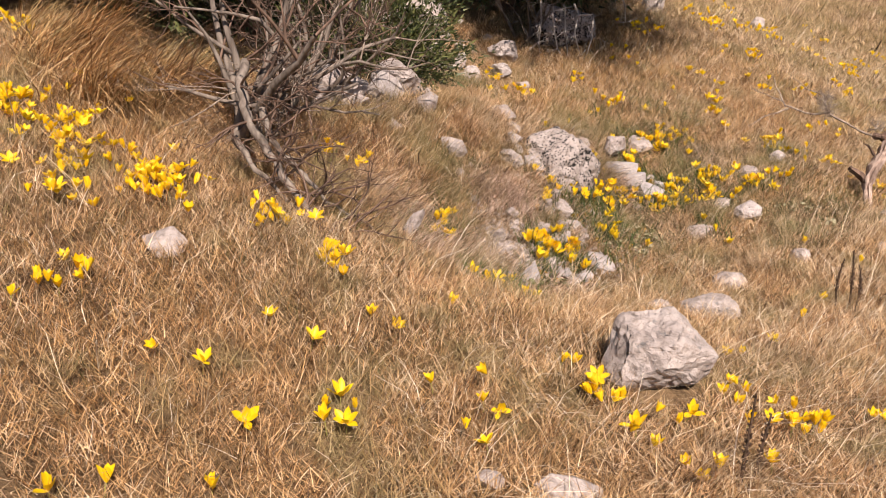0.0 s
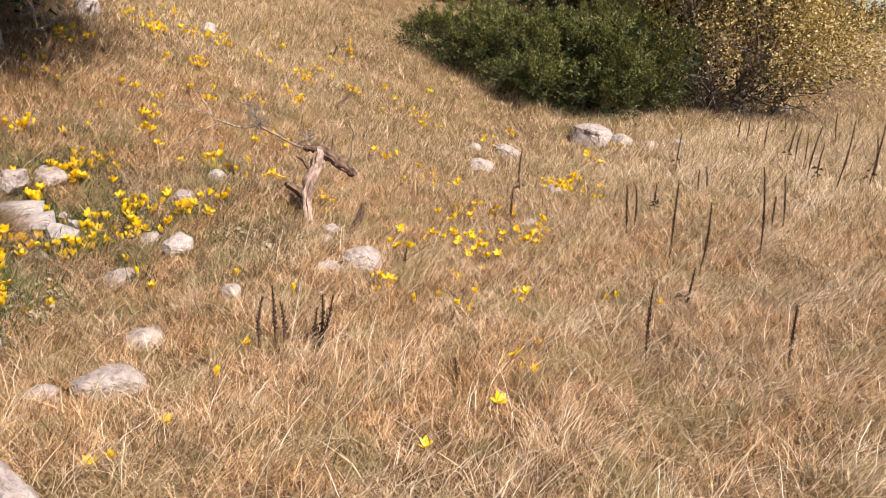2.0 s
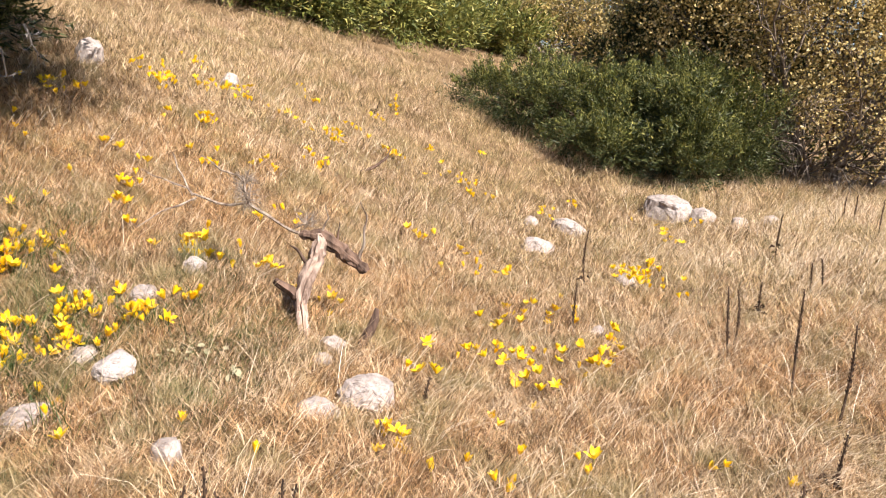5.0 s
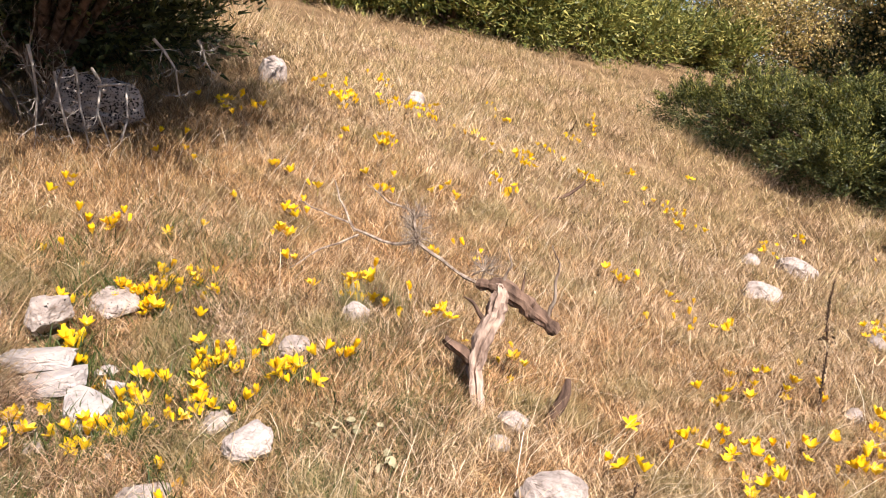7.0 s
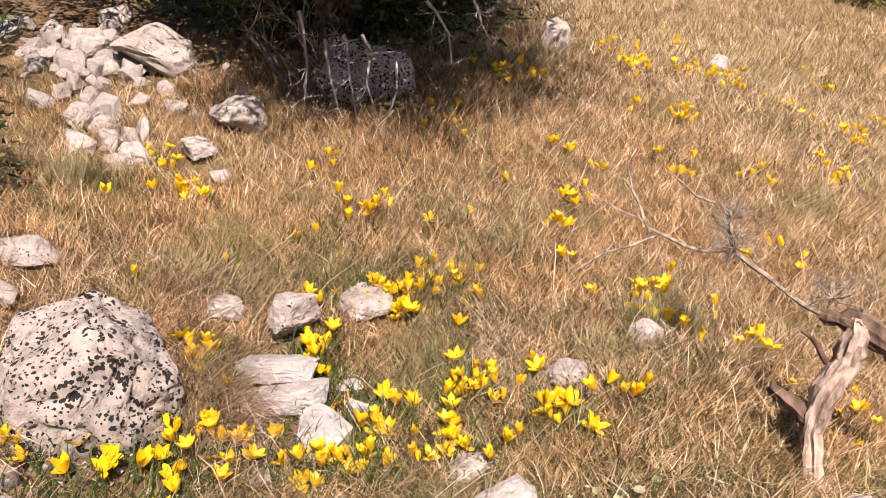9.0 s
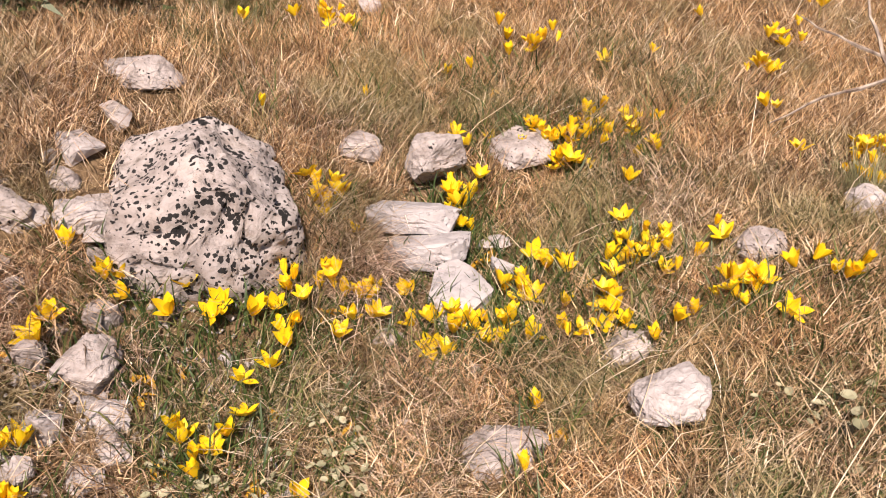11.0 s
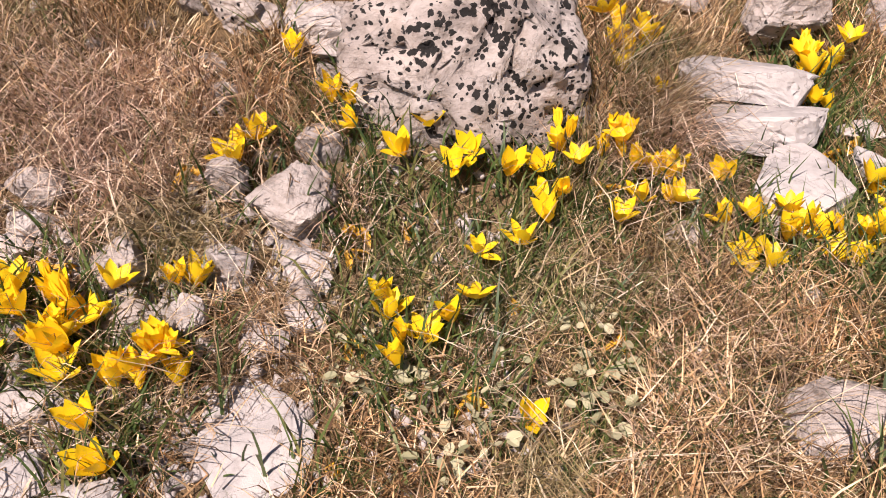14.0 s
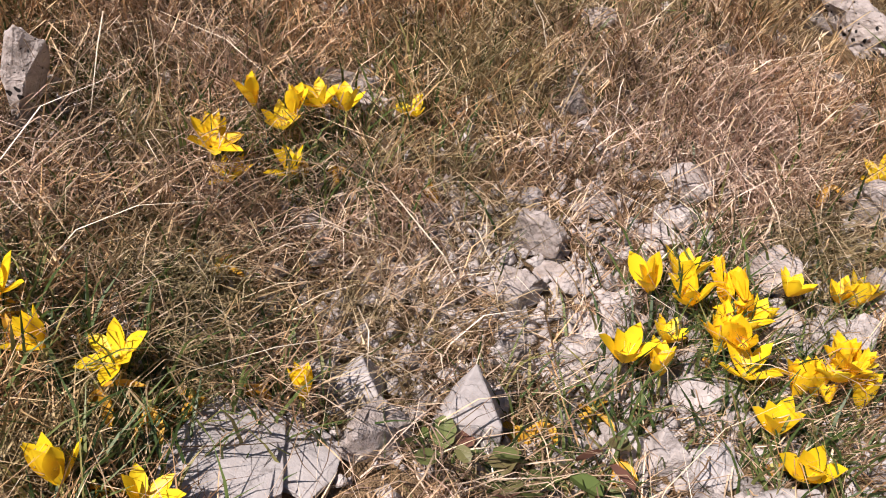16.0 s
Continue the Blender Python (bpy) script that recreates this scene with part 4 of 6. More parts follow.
BLOOMS = [(-3.69, 0.99), (-3.53, 0.96), (-3.88, 1.03), (-3.44, 1.12), (-3.28, 1.07), (-3.15, 0.98), (-3.07, 1.21), (-3.11, 1.29), (-2.93, 1.27), (-2.89, 1.22), (-2.86, 1.28), (-2.98, 1.21), (-3.20, 1.02), (-3.27, 1.46), (-5.08, 1.45), (-2.47, 0.73), (-2.46, 0.60), (-2.13, 1.20), (-2.61, 0.81), (-2.65, 1.46), (-2.68, 1.60), (-2.41, 1.58), (-2.34, 1.57), (-2.71, 1.57), (-3.20, 2.31), (-3.25, 2.13), (-3.00, 2.68), (-2.11, 0.85), (-1.99, 0.92), (-1.76, 0.91), (-1.73, 1.11), (-1.74, 1.17), (-1.67, 1.08), (-1.64, 1.12), (-1.69, 1.44), (-1.44, 1.41), (-1.70, 0.55), (-1.60, 0.74), (-1.73, 0.45), (-2.01, 1.26), (-2.01, 1.55), (-2.08, 1.52), (-2.09, 1.87), (-1.55, 1.56), (-1.59, 1.54)]
for x, y in BLOOMS:
    flower(x, y, rng, size=rng.uniform(0.68, 0.98), rise=rng.uniform(0.0, 0.03))
    if rng.random() < 0.15:
        SPOTS.append((x + rng.gauss(0, 0.03), y + rng.gauss(0, 0.03)))

BLOOMS = [(-1.65, 1.92), (-1.50, 1.90), (-1.43, 1.90), (-1.27, 1.99), (-1.29, 1.83), (-1.23, 1.83), (-1.31, 2.30), (-1.27, 2.29), (-1.01, 2.05), (-1.08, 1.83), (-1.06, 1.87), (-1.08, 2.29), (-1.06, 2.32), (-1.06, 2.38)]
for x, y in BLOOMS:
    flower(x, y, rng, size=rng.uniform(0.68, 0.98), rise=rng.uniform(0.0, 0.03))
    if rng.random() < 0.15:
        SPOTS.append((x + rng.gauss(0, 0.03), y + rng.gauss(0, 0.03)))

BLOOMS = [(-3.34, 4.87), (-3.37, 4.81), (-1.61, 3.38), (-1.68, 3.66), (-1.52, 2.95), (-1.49, 2.61), (-1.47, 2.66), (-1.34, 2.37), (-1.28, 2.37), (-1.09, 2.37), (-1.06, 2.38), (-1.06, 2.45), (-1.00, 2.64), (-0.96, 2.65), (-1.28, 2.06), (-1.18, 2.21), (-0.84, 2.41), (-0.78, 2.60), (-0.76, 2.63), (-0.77, 3.20), (-0.65, 3.59), (-0.65, 4.22), (-0.60, 3.94), (-0.67, 4.00), (-1.51, 1.95), (-1.45, 1.95), (-1.66, 1.99)]
for x, y in BLOOMS:
    flower(x, y, rng, size=rng.uniform(0.68, 0.98), rise=rng.uniform(0.0, 0.03))
    if rng.random() < 0.15:
        SPOTS.append((x + rng.gauss(0, 0.03), y + rng.gauss(0, 0.03)))

BLOOMS = [(-1.45, 4.56), (-1.40, 4.56), (-1.47, 4.47), (-1.27, 4.47), (-1.05, 4.52), (-1.06, 4.59), (-1.09, 4.80), (-0.84, 4.85), (-0.84, 4.77), (-1.26, 5.01), (-1.21, 4.93), (-1.14, 5.19), (-1.21, 4.61), (-0.49, 4.98), (-0.44, 5.00), (-0.23, 4.97), (-1.73, 5.48), (-1.58, 5.69), (-1.50, 5.77), (-1.34, 5.47), (-1.41, 5.59), (-1.32, 5.62), (-1.08, 5.67), (-1.03, 5.78), (-1.01, 6.14), (-1.42, 6.32), (-1.46, 6.73), (-2.06, 4.27), (-2.35, 4.04), (-1.75, 4.22), (-2.43, 6.96), (-3.32, 10.52), (-4.33, 10.63), (-3.64, 8.08), (-3.94, 6.91), (-4.57, 7.23), (-4.31, 7.86), (-4.47, 7.87), (-3.31, 7.26), (-4.65, 6.35)]
for x, y in BLOOMS:
    flower(x, y, rng, size=rng.uniform(0.68, 0.98), rise=rng.uniform(0.0, 0.03))
    if rng.random() < 0.15:
        SPOTS.append((x + rng.gauss(0, 0.03), y + rng.gauss(0, 0.03)))

for x, y in [(-2.97, 3.55), (-2.93, 3.52), (-2.81, 3.52), (-2.98, 3.62), (-2.71, 3.68), (-2.78, 3.90), (-3.10, 4.34), (-3.11, 4.39), (-2.66, 2.91), (-2.64, 3.01), (-2.63, 3.50), (-2.80, 3.11), (-2.56, 2.58), (-2.64, 2.88), (-2.92, 2.71), (-2.68, 2.45), (-2.51, 2.53)]:
    flower(x, y, rng, wilted=True)
old = [p for p in FLOWER_SPOTS if p[0] < -2.3 and 2.0 < p[1] < 4.8]
for _ in range(36):
    x, y = rng.choice(old)
    flower(x + rng.gauss(0, 0.035), y + rng.gauss(0, 0.035), rng, wilted=True, size=rng.uniform(0.8, 1.1))


CLUMPS = [(-3.32, 4.04, 0.026, 0.018, 168, 5), (-3.25, 4.37, 0.023, 0.041, 156, 8), (-3.35, 4.72, 0.037, 0.041, 148, 8), (-3.4, 4.87, 0.026, 0.028, 145, 4), (-2.91, 4.66, 0.027, 0.028, 141, 5), (-3.05, 4, 0.059, 0.016, 168, 5), (-3.08, 3.87, 0.032, 0.018, 173, 5), (-2.88, 4.24, 0.044, 0.015, 155, 5), (-2.94, 4.37, 0.02, 0.019, 151, 3), (-2.76, 4.51, 0.03, 0.016, 142, 4), (-2.84, 3.14, 0.033, 0.02, -167, 10), (-2.76, 3.26, 0.026, 0.012, -173, 7), (-3.36, 4.91, 0.08, 0.059, 143, 5), (-2.93, 5.44, 0.066, 0.128, 130, 8), (-2.88, 4.69, 0.034, 0.03, 141, 4)]
for cx, cy, across, deep, bearing, n in CLUMPS:
    c, s = math.cos(radians(bearing)), math.sin(radians(bearing))
    for _ in range(n):
        u, w = rng.gauss(0, deep), rng.gauss(0, across)
        SPOTS.append((cx + u * c - w * s, cy + u * s + w * c))
CLUMPS = [(-2.63, 4.77, 0.042, 0.029, 135, 5), (-2.56, 4.95, 0.032, 0.033, 130, 3), (-4.49, 4.37, 0.047, 0.061, 161, 6), (-4.18, 4.33, 0.058, 0.053, 160, 6), (-4.63, 7.28, 0.047, 0.125, 131, 5), (-4.35, 7.75, 0.072, 0.144, 126, 5), (-3.98, 6.96, 0.031, 0.064, 128, 4), (-3.69, 8.14, 0.057, 0.135, 118, 4), (-3.54, 6.37, 0.044, 0.054, 128, 5), (-3.36, 4.7, 0.064, 0.033, 147, 7), (-3.88, 4.82, 0.118, 0.056, 150, 3), (-3.37, 7.35, 0.059, 0.105, 119, 3), (-3.03, 1.27, 0.064, 0.115, 157, 56), (-3.72, 1, 0.054, 0.12, 165, 35), (-3.37, 1.11, 0.052, 0.168, 162, 41)]
for cx, cy, across, deep, bearing, n in CLUMPS:
    c, s = math.cos(radians(bearing)), math.sin(radians(bearing))
    for _ in range(n):
        u, w = rng.gauss(0, deep), rng.gauss(0, across)
        SPOTS.append((cx + u * c - w * s, cy + u * s + w * c))
CLUMPS = [(-2.71, 1.55, 0.057, 0.046, 150, 15), (-2.4, 1.59, 0.034, 0.055, 147, 11), (-2.49, 0.73, 0.045, 0.054, 164, 7), (-3.24, 2.21, 0.089, 0.042, 146, 7), (-5.14, 1.46, 0.064, 0.242, 164, 13), (-3.93, 1.41, 0.105, 0.167, 160, 11), (-1.48, 1.88, 0.023, 0.022, 128, 6), (-1.13, 2.31, 0.047, 0.023, 116, 6), (-2.97, 0.92, 0.079, 0.101, 163, 11), (-1.39, 5.6, 0.103, 0.065, 108, 13), (-1.06, 5.81, 0.07, 0.068, 102, 11), (-1.03, 6.17, 0.038, 0.041, 101, 5), (-1.46, 4.57, 0.033, 0.022, 116, 5), (-4.6, 7.27, 0.057, 0.118, 130, 9), (-4.42, 7.94, 0.078, 0.114, 126, 9)]
for cx, cy, across, deep, bearing, n in CLUMPS:
    c, s = math.cos(radians(bearing)), math.sin(radians(bearing))
    for _ in range(n):
        u, w = rng.gauss(0, deep), rng.gauss(0, across)
        SPOTS.append((cx + u * c - w * s, cy + u * s + w * c))
CLUMPS = [(-3.97, 6.95, 0.026, 0.07, 127, 5), (-3.35, 7.32, 0.054, 0.067, 121, 7), (-3.69, 8.16, 0.047, 0.127, 120, 6), (-4.37, 10.72, 0.085, 0.159, 116, 7), (-3.56, 5.75, 0.042, 0.041, 132, 7), (-3.42, 5.55, 0.03, 0.031, 133, 6), (-2.91, 5.47, 0.047, 0.066, 128, 9), (-2.22, 9.12, 0.066, 0.062, 106, 5), (-1.07, 7.59, 0.1, 0.056, 98, 7), (-2.45, 7.01, 0.049, 0.056, 114, 5), (-2.64, 4.76, 0.039, 0.044, 132, 9)]
for cx, cy, across, deep, bearing, n in CLUMPS:
    c, s = math.cos(radians(bearing)), math.sin(radians(bearing))
    for _ in range(n):
        u, w = rng.gauss(0, deep), rng.gauss(0, across)
        SPOTS.append((cx + u * c - w * s, cy + u * s + w * c))
for _ in range(60):
    cx, cy = rng.uniform(-5.2, -0.6), rng.uniform(4.9, 10.5)
    for _ in range(rng.randint(2, 6)):
        SPOTS.append((cx + rng.gauss(0, 0.06), cy + rng.gauss(0, 0.06)))
flower_patch("crocus_patch", SPOTS, "patches of bright yellow autumn crocuses in dry grass", 7)



# ---- blades ----
def blades(name, xy, length, width, lean, az, material, label, category, curl=0.8, base=0.0, seg=3, loft=0.0, turn=0.0):
    """Very many grass blades in one mesh, each a bent tapering ribbon."""
    n = len(xy)
    z0 = height(xy[:, 0], xy[:, 1]) + relief(xy[:, 0], xy[:, 1]) + base + loft * np.random.rand(n) ** 1.5
    az = az.copy()
    spin = np.random.rand(n) * np.pi * 2
    sx, sy = np.cos(spin), np.sin(spin)
    m = 2 * seg + 1
    co = np.zeros((n, m, 3))
    px, py, pz = xy[:, 0].copy(), xy[:, 1].copy(), z0 - 0.01
    ang = lean.copy()
    for k in range(seg + 1):
        wid = 1 - 0.5 * (k / seg) ** 1.5
        if k < seg:
            for s, sg in ((0, -1), (1, 1)):
                co[:, 2 * k + s] = np.stack([px + sg * sx * width * wid / 2, py + sg * sy * width * wid / 2, pz], -1)
        else:
            co[:, m - 1] = np.stack([px, py, pz], -1)
        step = length / seg
        dirx, diry = np.cos(az), np.sin(az)
        az = az + turn * np.random.randn(n)
        px, py, pz = px + np.sin(ang) * dirx * step, py + np.sin(ang) * diry * step, pz + np.cos(ang) * step
        ang = ang + curl * (0.3 + np.random.rand(n) * 0.7) / max(1, seg - 1)
    floor = height(co[:, :, 0], co[:, :, 1]) + relief(co[:, :, 0], co[:, :, 1]) + 0.004
    co[:, 2:, 2] = np.maximum(co[:, 2:, 2], floor[:, 2:] + 0.015 * np.random.rand(n)[:, None])
    i = np.arange(n)[:, None] * m
    quads = np.concatenate([i + [2 * k, 2 * k + 1, 2 * k + 3, 2 * k + 2] for k in range(seg - 1)]) if seg > 1 else np.zeros((0, 4), int)
    me = big_mesh(name, co.reshape(-1, 3), quads, i + [m - 3, m - 2, m - 1], material)
    return tagged(new(name, me), label, category, kind="stuff")


PLANTS = [(-2.78, 3.85, 15, 0.019), (-2.72, 3.86, 18, 0.019), (-2.68, 3.82, 16, 0.019), (-2.63, 3.83, 16, 0.019), (-2.75, 3.73, 9, 0.019), (-2.68, 3.72, 11, 0.019), (-2.73, 3.51, 10, 0.019), (-2.77, 3.54, 12, 0.019), (-2.72, 3.60, 9, 0.019), (-2.68, 3.64, 9, 0.019), (-2.62, 3.69, 12, 0.019), (-2.60, 3.62, 12, 0.019), (-2.73, 3.57, 7, 0.019), (-2.73, 3.48, 8, 0.019), (-2.26, 4.67, 15, 0.032), (-2.1, 4.6, 13, 0.030), (-2.33, 4.58, 10, 0.019)]
GX, GY, GS = -7.5, -1.5, 0.015
bare = np.zeros((740, 960))


def stamp(x, y, r, v):
    """Marks a round patch where less grass grows."""
    i0, i1, j0, j1 = [int(np.clip(k, 0, m)) for k, m in (((x - r - GX) / GS, 739), ((x + r - GX) / GS + 1, 739), ((y - r - GY) / GS, 959), ((y + r - GY) / GS + 1, 959))]
    ii, jj = np.meshgrid(np.arange(i0, i1), np.arange(j0, j1), indexing="ij")
    inside = (GX + ii * GS - x) ** 2 + (GY + jj * GS - y) ** 2 < r * r
    bare[i0:i1, j0:j1] = np.where(inside, np.maximum(bare[i0:i1, j0:j1], v), bare[i0:i1, j0:j1])


for x, y, r in ROCK_PRINTS:
    stamp(x, y, r * 1.05, 1.0)
    d = math.hypot(x + 1.8, y - 3.2)
    stamp(x + 0.9 * r * (-1.8 - x) / d, y + 0.9 * r * (3.2 - y) / d, r * 0.9, 0.75)
for x, y in ((-3.2, 4.2), (-3.1, 4.2), (-3.15, 4.28), (-3.3, 4.3)):
    stamp(x, y, 0.09, 0.85)
for x, y, n, s in PLANTS:
    stamp(x, y, 0.045 if y < 4.2 else 0.06, 0.6)
for x, y in FLOWER_SPOTS:
    if x < -2.4 and 2.2 < y < 4.5:
        stamp(x, y, 0.03, 0.6)


def scatter(n, x0, x1, y0, y1, keep=None, tuft=0, sigma=0.035):
    """Random places off the rocks, loose or in tufts; keep(x, y) gives the share kept. Also each blade's way out of its tuft and its height."""
    if tuft:
        c = np.random.rand(n // tuft + 1, 2) * [x1 - x0, y1 - y0] + [x0, y0]
        tall = 0.6 + 0.8 * np.random.rand(len(c))
        k = np.random.randint(0, len(c), n)
        off = np.random.randn(n, 2) * sigma
        xy, az, tall = c[k] + off, np.arctan2(off[:, 1], off[:, 0]) + np.random.randn(n) * 0.5, tall[k]
    else:
        xy, az, tall = np.random.rand(n, 2) * [x1 - x0, y1 - y0] + [x0, y0], np.random.rand(n) * 6.283, np.ones(n)
    i, j = ((xy[:, 0] - GX) / GS).astype(int), ((xy[:, 1] - GY) / GS).astype(int)
    on = (i >= 0) & (i < 740) & (j >= 0) & (j < 960)
    ok = np.random.rand(n) >= np.where(on, bare[np.clip(i, 0, 739), np.clip(j, 0, 959)], 0)
    if keep is not None:
        ok &= np.random.rand(n) < keep(xy[:, 0], xy[:, 1])
    return xy[ok], az[ok], tall[ok]


def waves(x, y, s, o):
    """A smooth field between 0 and 1 for patches."""
    return 0.5 + 0.25 * (np.sin(x * s + o + 1.7 * np.sin(y * s * 0.7 + o)) + np.sin(y * s * 1.3 + 2 * o + 1.3 * np.sin(x * s * 0.9)))


def downhill(xy):
    e = 0.06
    gx = (height(xy[:, 0] + e, xy[:, 1]) - height(xy[:, 0] - e, xy[:, 1])) / (2 * e)
    gy = (height(xy[:, 0], xy[:, 1] + e) - height(xy[:, 0], xy[:, 1] - e)) / (2 * e)
    return np.arctan2(-gy, -gx), np.hypot(gx, gy)


def flow(x, y):
    """The way in which wind and rain have laid the grass: it turns slowly from place to place."""
    return 0.35 + 0.9 * np.sin(1.1 * x + 0.8 * np.sin(1.7 * y)) * np.sin(0.9 * y + 1.3) + 0.7 * np.sin(4.3 * x + 2.1 * np.sin(3.1 * y + 1.0)) * np.sin(3.7 * y + 0.6)


def sward(name, places, length, width, material, label, category="dry grass", lean=0.5, drape=0.6, curl=0.9, seg=2, wind=0.0, loft=0.0, turn=0.0):
    xy, az, tall = places
    n = len(xy)
    down, steep = downhill(xy)
    az = np.where(np.random.rand(n) < drape * np.clip(steep * 1.6, 0.05, 1), down + np.random.randn(n) * 0.95, az)
    az = np.where(np.random.rand(n) < wind, flow(xy[:, 0], xy[:, 1]) + np.random.randn(n) * 0.35, az)
    L = length * tall * (0.45 + 0.75 * np.random.rand(n))
    W = width * (0.6 + 0.8 * np.random.rand(n))
    ln = np.clip(np.abs(np.random.randn(n)) * lean * 0.6 + 0.4 * lean, 0, 1.5)
    return blades(name, xy, L, W, ln, az, material, label, category, curl, seg=seg, loft=loft, turn=turn)


def stony(x, y):
    """Share of grass kept: little on the rubble below the bank."""
    d = np.hypot((x + 2.84) / 0.26, (y - 3.06) / 0.36)
    return np.clip(0.12 + 0.9 * (d - 0.6), 0.12, 1)


def greenness(x, y):
    return np.clip(waves(x, y, 2.3, 0.8) * 1.6 - 0.55, 0, 1)


def meadow(x, y):
    """The fan of hillside above the path; the ground behind it is grazed short."""
    right = np.where(y < 3, -1.0 + 0.75 * (y - 0.6), 0.9 + 0.25 * (y - 3))
    return np.where((x < right) & (x > -4.2 - 1.7 * (y - 0.8)) & (y > 0.3), 1.0, 0.03)


def nearby(x, y):
    """The sward thins out up the slope."""
    return meadow(x, y) * np.clip(1.45 - np.hypot(x + 1.9, y - 3.4) / 4.6, 0.25, 1)


def off_bank(x, y):
    """Little thatch lies on the stony bank."""
    return 1 - 0.88 * np.exp(-(((x + 2.85) / 0.5) ** 2 + ((y - 3.0) / 0.95) ** 2) ** 2)


def russet(x, y):
    """Share of red-brown grass: on the near shoulder and below the juniper."""
    k = np.clip((2.4 - y + 0.35 * np.sin(3 * x)) / 1.2, 0, 1) * np.clip((0.2 - x) / 0.8, 0, 1)
    k = np.maximum(k, np.exp(-((x + 4.5) ** 2 + (y - 5.6) ** 2) / 1.1))
    return np.clip(0.05 + 0.6 * k * (0.2 + 1.1 * waves(x, y, 2.9, 2.0)), 0, 0.85)


np.random.seed(5)
BANK_LABEL = "fine bleached grass hanging down the stony bank"
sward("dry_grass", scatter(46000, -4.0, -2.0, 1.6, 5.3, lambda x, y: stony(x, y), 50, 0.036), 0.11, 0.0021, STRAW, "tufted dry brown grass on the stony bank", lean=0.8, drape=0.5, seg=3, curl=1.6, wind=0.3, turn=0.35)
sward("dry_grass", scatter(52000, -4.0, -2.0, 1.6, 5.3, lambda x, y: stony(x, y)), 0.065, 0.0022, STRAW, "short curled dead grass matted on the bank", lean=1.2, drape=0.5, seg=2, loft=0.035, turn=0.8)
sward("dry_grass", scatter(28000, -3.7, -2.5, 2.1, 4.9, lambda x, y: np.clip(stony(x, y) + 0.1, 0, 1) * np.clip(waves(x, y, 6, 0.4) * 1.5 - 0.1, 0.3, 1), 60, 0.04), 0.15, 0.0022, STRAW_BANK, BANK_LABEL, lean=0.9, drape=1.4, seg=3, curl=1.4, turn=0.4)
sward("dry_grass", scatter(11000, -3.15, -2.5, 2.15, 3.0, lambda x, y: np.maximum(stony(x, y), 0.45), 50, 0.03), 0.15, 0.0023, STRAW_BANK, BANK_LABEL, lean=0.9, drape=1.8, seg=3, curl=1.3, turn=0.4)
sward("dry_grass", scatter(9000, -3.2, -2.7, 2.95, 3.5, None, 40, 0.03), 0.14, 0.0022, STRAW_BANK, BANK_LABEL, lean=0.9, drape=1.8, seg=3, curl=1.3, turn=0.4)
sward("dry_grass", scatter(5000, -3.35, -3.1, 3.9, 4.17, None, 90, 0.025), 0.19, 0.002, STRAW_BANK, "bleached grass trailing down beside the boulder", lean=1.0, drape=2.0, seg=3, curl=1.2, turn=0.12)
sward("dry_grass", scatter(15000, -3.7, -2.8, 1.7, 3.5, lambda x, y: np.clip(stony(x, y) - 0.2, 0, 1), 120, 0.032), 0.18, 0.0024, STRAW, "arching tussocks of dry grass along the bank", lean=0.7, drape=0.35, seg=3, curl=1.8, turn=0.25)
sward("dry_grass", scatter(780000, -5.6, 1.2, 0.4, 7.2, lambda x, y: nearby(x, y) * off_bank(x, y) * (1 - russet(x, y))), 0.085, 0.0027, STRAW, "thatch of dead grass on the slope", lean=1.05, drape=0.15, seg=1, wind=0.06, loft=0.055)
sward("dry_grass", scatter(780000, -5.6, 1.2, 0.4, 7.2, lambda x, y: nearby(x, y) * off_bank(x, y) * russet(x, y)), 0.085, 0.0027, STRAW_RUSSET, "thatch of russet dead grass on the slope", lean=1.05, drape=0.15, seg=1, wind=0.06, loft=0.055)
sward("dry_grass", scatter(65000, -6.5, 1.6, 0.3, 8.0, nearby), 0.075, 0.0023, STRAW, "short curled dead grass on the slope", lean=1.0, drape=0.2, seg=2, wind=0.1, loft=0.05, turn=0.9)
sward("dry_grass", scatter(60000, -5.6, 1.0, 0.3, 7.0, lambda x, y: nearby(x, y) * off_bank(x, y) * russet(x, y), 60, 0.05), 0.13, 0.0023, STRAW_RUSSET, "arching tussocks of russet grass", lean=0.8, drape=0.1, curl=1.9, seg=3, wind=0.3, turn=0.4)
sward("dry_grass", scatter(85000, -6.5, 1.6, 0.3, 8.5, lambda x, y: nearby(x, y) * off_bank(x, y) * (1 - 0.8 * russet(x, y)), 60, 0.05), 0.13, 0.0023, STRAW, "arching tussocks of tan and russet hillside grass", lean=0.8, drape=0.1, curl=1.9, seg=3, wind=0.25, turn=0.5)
sward("dry_grass", scatter(20000, -5.0, 1.2, 0.4, 9.0, meadow, 4, 0.08), 0.26, 0.0019, STRAW_PALE, "long pale grass stems bent over the sward", lean=0.95, curl=1.3, seg=3, wind=0.5, turn=0.15)
sward("dry_grass", scatter(70000, -2.6, 3.0, 1.2, 12.0, lambda x, y: meadow(x, y) * np.clip(0.35 + 0.4 * (x + 1.4), 0.1, 1), 34, 0.045), 0.27, 0.0018, STRAW_PALE, "tall pale windblown straw in the hollow", lean=0.85, curl=1.6, seg=3, wind=0.6, turn=0.16)
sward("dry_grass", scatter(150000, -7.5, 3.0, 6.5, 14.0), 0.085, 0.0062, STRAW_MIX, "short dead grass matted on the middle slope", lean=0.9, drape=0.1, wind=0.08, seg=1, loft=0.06)
